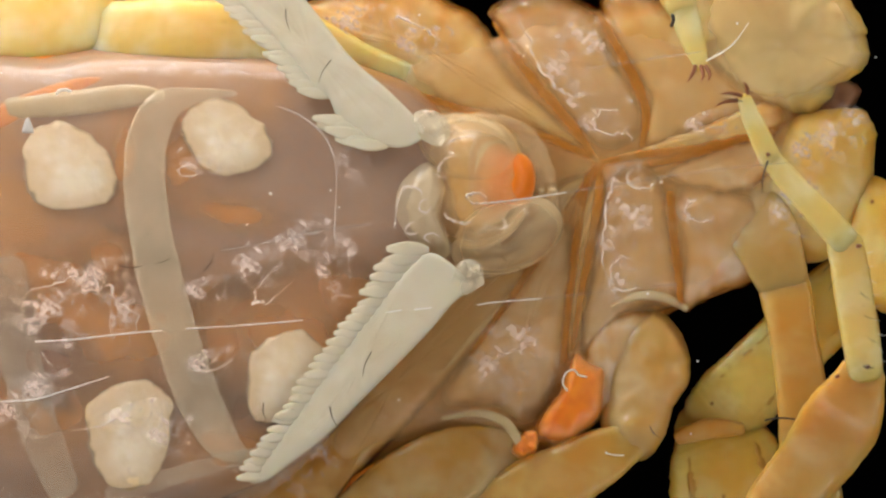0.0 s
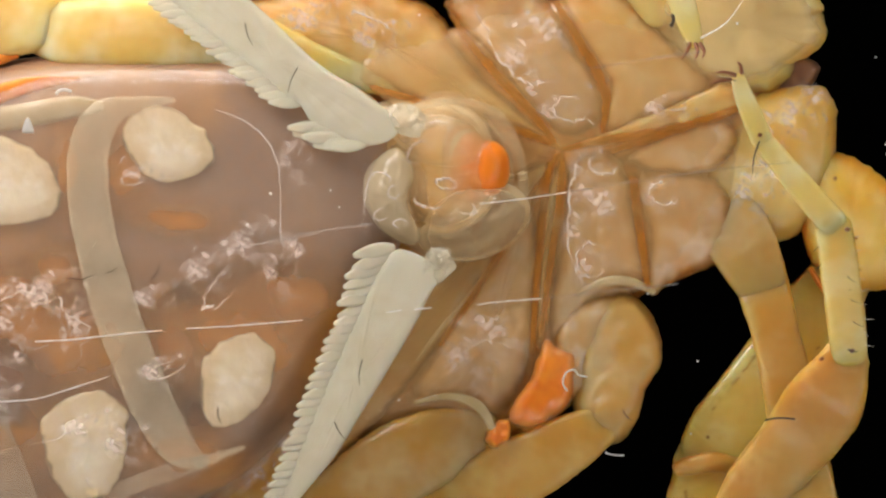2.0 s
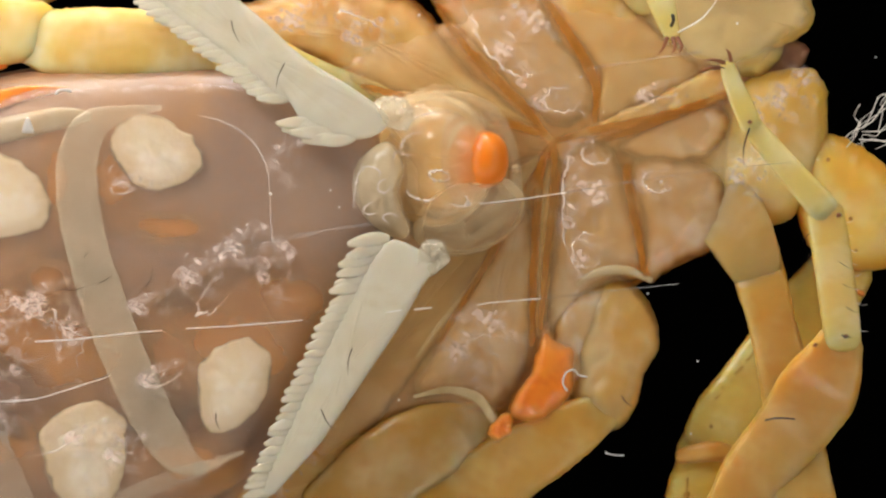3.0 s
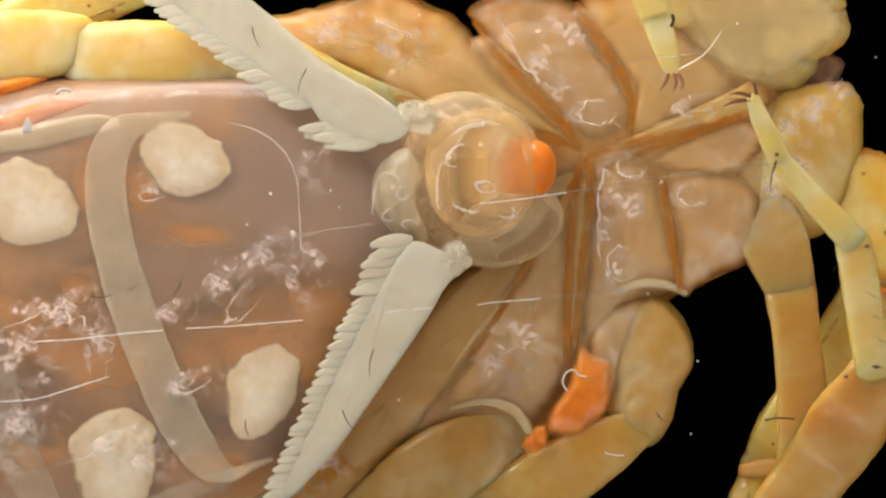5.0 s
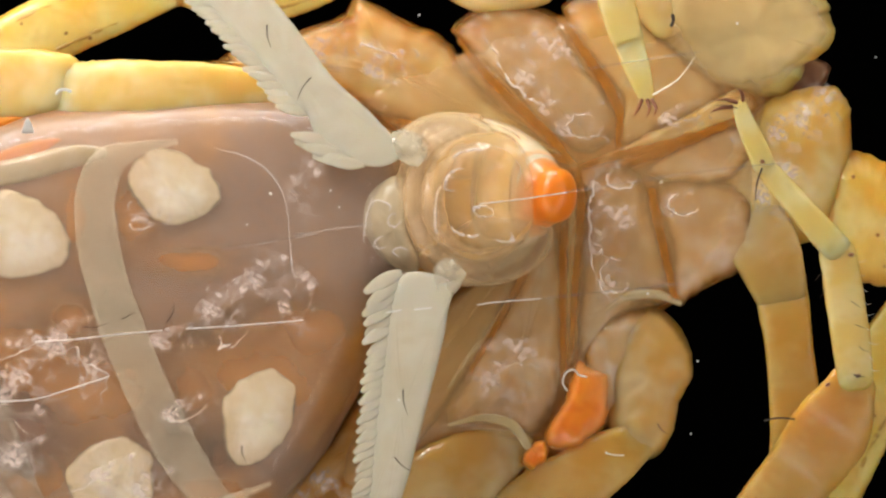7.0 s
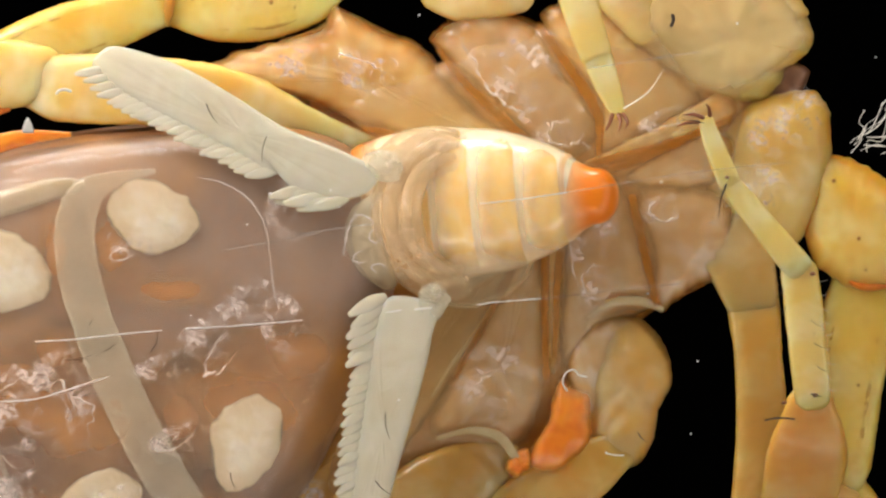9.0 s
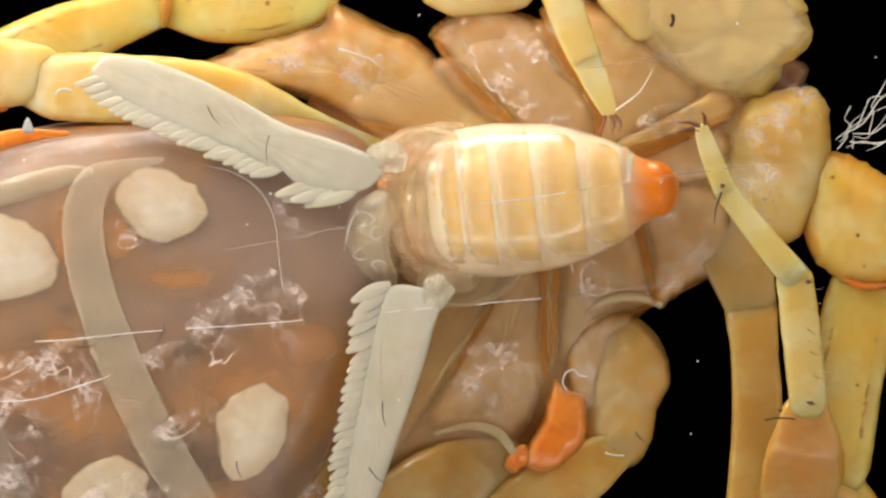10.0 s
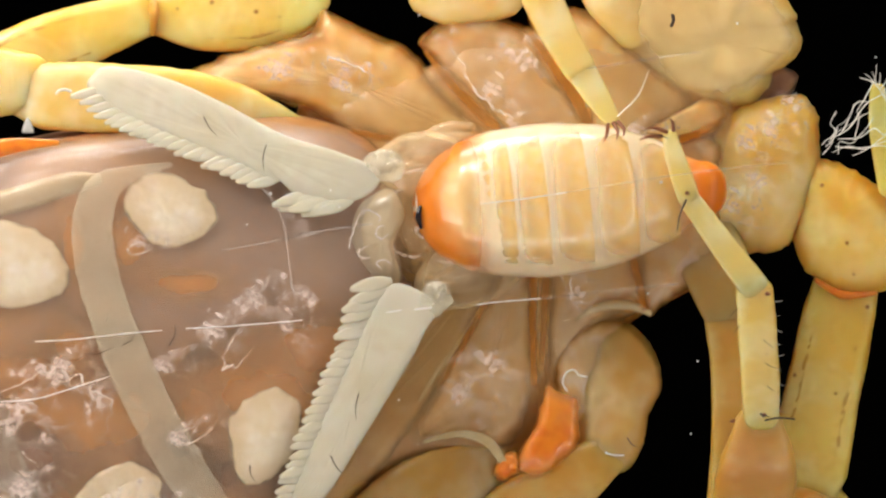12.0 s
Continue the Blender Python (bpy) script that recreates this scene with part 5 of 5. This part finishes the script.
MID_ROWS = ((0, 1330, 500, -3), (.5, 1298, 450, -3), (1, 1276, 508, -4), (1.5, 1272, 532, -5), (2, 1294, 510, -7), (2.5, 1300, 492, -8), (3, 1286, 485, -7), (4.8, 1340, 500, 0), (5.5, 1344, 510, 0), (6.5, 1335, 519, 0), (7, 1328, 522, 0), (7.2, 1323, 534, 0), (8.8, 1278, 534, 2), (9.5, 1274, 534, 3), (10, 1272, 533, 3), (10.5, 1250, 541, 3), (11, 1236, 550, 3), (12, 1236, 551, 3))
THIRD_ROWS = ((0, 1150, 660, 3), (.5, 1120, 600, 3), (1, 1095, 625, 2), (1.5, 1090, 650, 2), (2, 1100, 630, 2), (2.5, 1105, 610, 1), (3, 1095, 605, 0), (4.8, 1155, 632, 0), (5.5, 1160, 640, 0), (7, 1155, 655, -2), (7.2, 1150, 670, -2), (9, 1118, 670, -3), (10, 1115, 670, -3), (11, 1095, 680, -3), (12, 1100, 680, -3))
FOURTH_ROWS = ((0, 830, 835, 3), (.5, 800, 770, 3), (1, 781, 800, 2), (1.5, 770, 818, 2), (2, 782, 805, 2), (2.5, 788, 792, 1), (3, 784, 794, 0), (5, 848, 815, 0), (5.5, 850, 820, 0), (7, 847, 843, -1), (7.2, 850, 850, -1), (9, 827, 866, -2), (10, 824, 858, -2), (11, 802, 874, -2), (12, 804, 872, -2))
ORANGE_ROWS = ((0, 1010, 703, 3), (.5, 982, 643, 3), (1, 950, 672, 2), (1.5, 945, 692, 2), (2, 958, 678, 2), (2.5, 966, 667, 1), (3, 958, 668, 0), (5, 1024, 692, 0), (5.5, 1025, 695, 0), (7, 1020, 716, -1), (7.2, 1022, 740, -1), (8.8, 990, 755, -3), (9.5, 988, 750, -3), (11, 968, 762, -3), (12, 968, 760, -3))
TIP_ROWS = ((0, 1240, 130, 0), (.5, 1220, 80, 0), (1, 1165, 100, 8), (2, 1230, 90, 0), (2.5, 1245, 105, 0), (3, 1190, 80, 0), (4.8, 1205, 140, 0), (5, 1192, 145, 0), (5.5, 1192, 150, 0), (6, 1172, 165, 0), (6.5, 1168, 175, 0), (7, 1145, 190, 0), (7.2, 1125, 200, 2), (8.8, 1098, 215, -2), (9.5, 1085, 215, -4), (10, 1082, 218, -6), (10.5, 1100, 225, -13), (11, 1082, 225, -14), (12, 1088, 230, -14))
PALP_ROWS = ((0, 1538, 470, 45), (.3, 1545, 440, 36), (.4, 1542, 432, 47), (.5, 1545, 440, 68), (.6, 1545, 450, 73), (.7, 1535, 465, 72), (.8, 1515, 470, 52), (.9, 1490, 468, 40), (1, 1478, 466, 38), (1.2, 1478, 470, 60), (1.3, 1476, 472, 48), (1.5, 1470, 480, 41), (2, 1489, 489, 36), (2.5, 1499, 479, 36), (3, 1495, 470, 36), (3.2, 1497, 472, 35), (4.8, 1574, 480, 31), (5.5, 1589, 485, 31), (6, 1599, 500, 31), (6.5, 1619, 520, 31), (7, 1630, 540, 29), (7.2, 1640, 530, 24), (8.8, 1537, 470, 11), (10, 1535, 470, 11), (10.5, 1515, 480, 12), (11, 1498, 486, 12), (12, 1500, 485, 12))
# pincer hand: hangs from the far end of the arm
HAND_TURN = ((0, -8), (.4, -4), (.5, 12), (.7, 12), (.8, -4), (1, -8), (1.2, 6), (1.5, -4), (2, -4), (3.2, 0), (7.2, 10), (8.8, 4), (12, 4))
HAND_ROWS = [(t, x - 398 * math.sin(radians(g)), y + 398 * math.cos(radians(g)), at_time(HAND_TURN, t)[0]) for t, x, y, g in PALP_ROWS]
COLLAR_ROWS = [(t, x, y, g, z + float(np.interp(t, [3, 4.8, 6.5, 7.2], [0.8, 0.45, 0.2, 0.0]))) for t, x, y, g, z in FOLD_ROWS]
# thigh of the thin front leg: turns at the knee
KNEE_TURN = ((0, 0), (7.2, 0), (8.8, -24), (12, -28))
KNEE_ROWS = [(t, x + 33 * math.cos(radians(g)) - 230 * math.sin(radians(g)), y + 33 * math.sin(radians(g)) + 230 * math.cos(radians(g)), g + at_time(KNEE_TURN, t)[0]) for t, x, y, g in FRONT_ROWS]
FINGER_ROWS = ((0, 1700, 150, 0), (9.5, 1660, 150, 0), (10, 1620, 150, 0), (10.5, 1545, 140, 0), (11, 1545, 152, 0), (12, 1552, 148, 0))
SILK_ROWS = ((0, 1620, 300), (1, 1600, 270), (2, 1560, 265), (2.5, 1505, 262), (3, 1490, 252), (4.8, 1600, 295), (7, 1600, 280), (7.2, 1560, 275), (8.8, 1500, 262), (9.5, 1490, 262), (10.5, 1455, 250), (11, 1445, 262), (12, 1448, 265))
BACK_ROWS = ((0, 230, 85, 0), (.5, 195, 50, 0), (1, 155, 75, 0), (1.5, 145, 85, 0), (2.5, 135, 82, 0), (3, 120, 100, 0), (3.2, 125, 90, 0), (4.8, 190, 120, 0), (5.5, 190, 130, 0), (6.5, 180, 150, 0), (7.2, 160, 210, 0), (8.8, 125, 185, 2), (9.5, 130, 170, 2), (11, 105, 195, 2), (12, 105, 195, 2))
ARCH_ROWS = ((0, 430, -90, 0), (.5, 400, -130, 0), (1, 350, -100, 0), (2.5, 330, -90, 0), (3.2, 330, -80, 0), (4.8, 390, -28, 0), (5.5, 380, -20, 0), (6.5, 350, 5, 0), (7.2, 345, 30, 0), (8.8, 325, 60, 0), (9.5, 330, 55, 0), (11, 300, 70, 0), (12, 300, 75, 0))
# newborn: place of the tail tip, height, turn in the picture plane, and how far the tip is raised towards the lens
BABY_ROWS = ((0, 938, 318, 1.5, 0, 40), (.5, 902, 262, 1.5, 0, 40), (1, 872, 290, 1.5, 0, 42), (1.5, 876, 308, 1.48, 0, 44), (2, 890, 298, 1.4, 0, 45), (2.5, 898, 277, 1.35, 0, 45), (3, 888, 283, 1.3, 0, 45), (3.2, 892, 270, 1.3, 0, 45),
             (4.8, 962, 290, 1.25, 0, 50), (5, 970, 298, 1.25, 0, 50), (5.5, 980, 308, 1.25, 0, 49), (6, 988, 312, 1.25, 2, 49), (6.5, 1000, 330, 1.15, 4, 48), (7, 1008, 348, 1.0, 5, 47), (7.2, 1012, 378, 1.0, 5, 44),
             (8.8, 1072, 348, 1.2, -3, 18), (9, 1093, 345, 1.2, -3, 17), (9.5, 1155, 322, 1.3, -7, 13), (10, 1200, 332, 1.4, -4, 9), (10.5, 1265, 330, 1.5, -3, 4), (11, 1275, 338, 1.5, -4, 2), (11.5, 1284, 332, 1.5, -4, 1), (12, 1286, 332, 1.5, -4, 0))


def motions():
    walk(mother, [(t, hub(t)) for t in TIMES])
    carry(abdomen, BELLY_ROWS, 1.2)
    carry(comb_low, turned(LOW_ROWS, 124), 0.75)
    carry(comb_high, turned(HIGH_ROWS, 204), 0.75)
    for ob, rows, z in ((birth_dome, DOME_ROWS, 1.8), (pectinal_plate, PLATE_ROWS, 1.4), (collar, COLLAR_ROWS, 1.9), (fold_outer, FOLD_ROWS, 1.9), (fold_inner, FOLD_ROWS, 1.7), (lip_high, LIPH_ROWS, 1.6), (lip_low, LIPL_ROWS, 1.6), (leg_front, FRONT_ROWS, 0.6), (leg_thigh, KNEE_ROWS, 1.2), (hand, HAND_ROWS, 3.5), (leg_mid, MID_ROWS, 1.6),
                        (leg_third, THIRD_ROWS, 1.9), (leg_fourth, FOURTH_ROWS, 2.2), (orange_joint, ORANGE_ROWS, 2.2), (leg_high, TIP_ROWS, 0.6), (palp, PALP_ROWS, 3.2),
                        (finger, FINGER_ROWS, 2.4), (leg_back, BACK_ROWS, 2.2), (leg_back_upper, ARCH_ROWS, 3.0)):
        carry(ob, rows, z)
    walk(tuft, [(t, Matrix.Translation(W(x, y, 2.0))) for t, x, y in SILK_ROWS])
    walk(baby, [(t, Matrix.Translation(W(x, y, z)) @ pose(0, 0, 0, 0, 0, deg) @ pose(0, 0, 0, 0, rise, 0)) for t, x, y, z, deg, rise in BABY_ROWS])


motions()
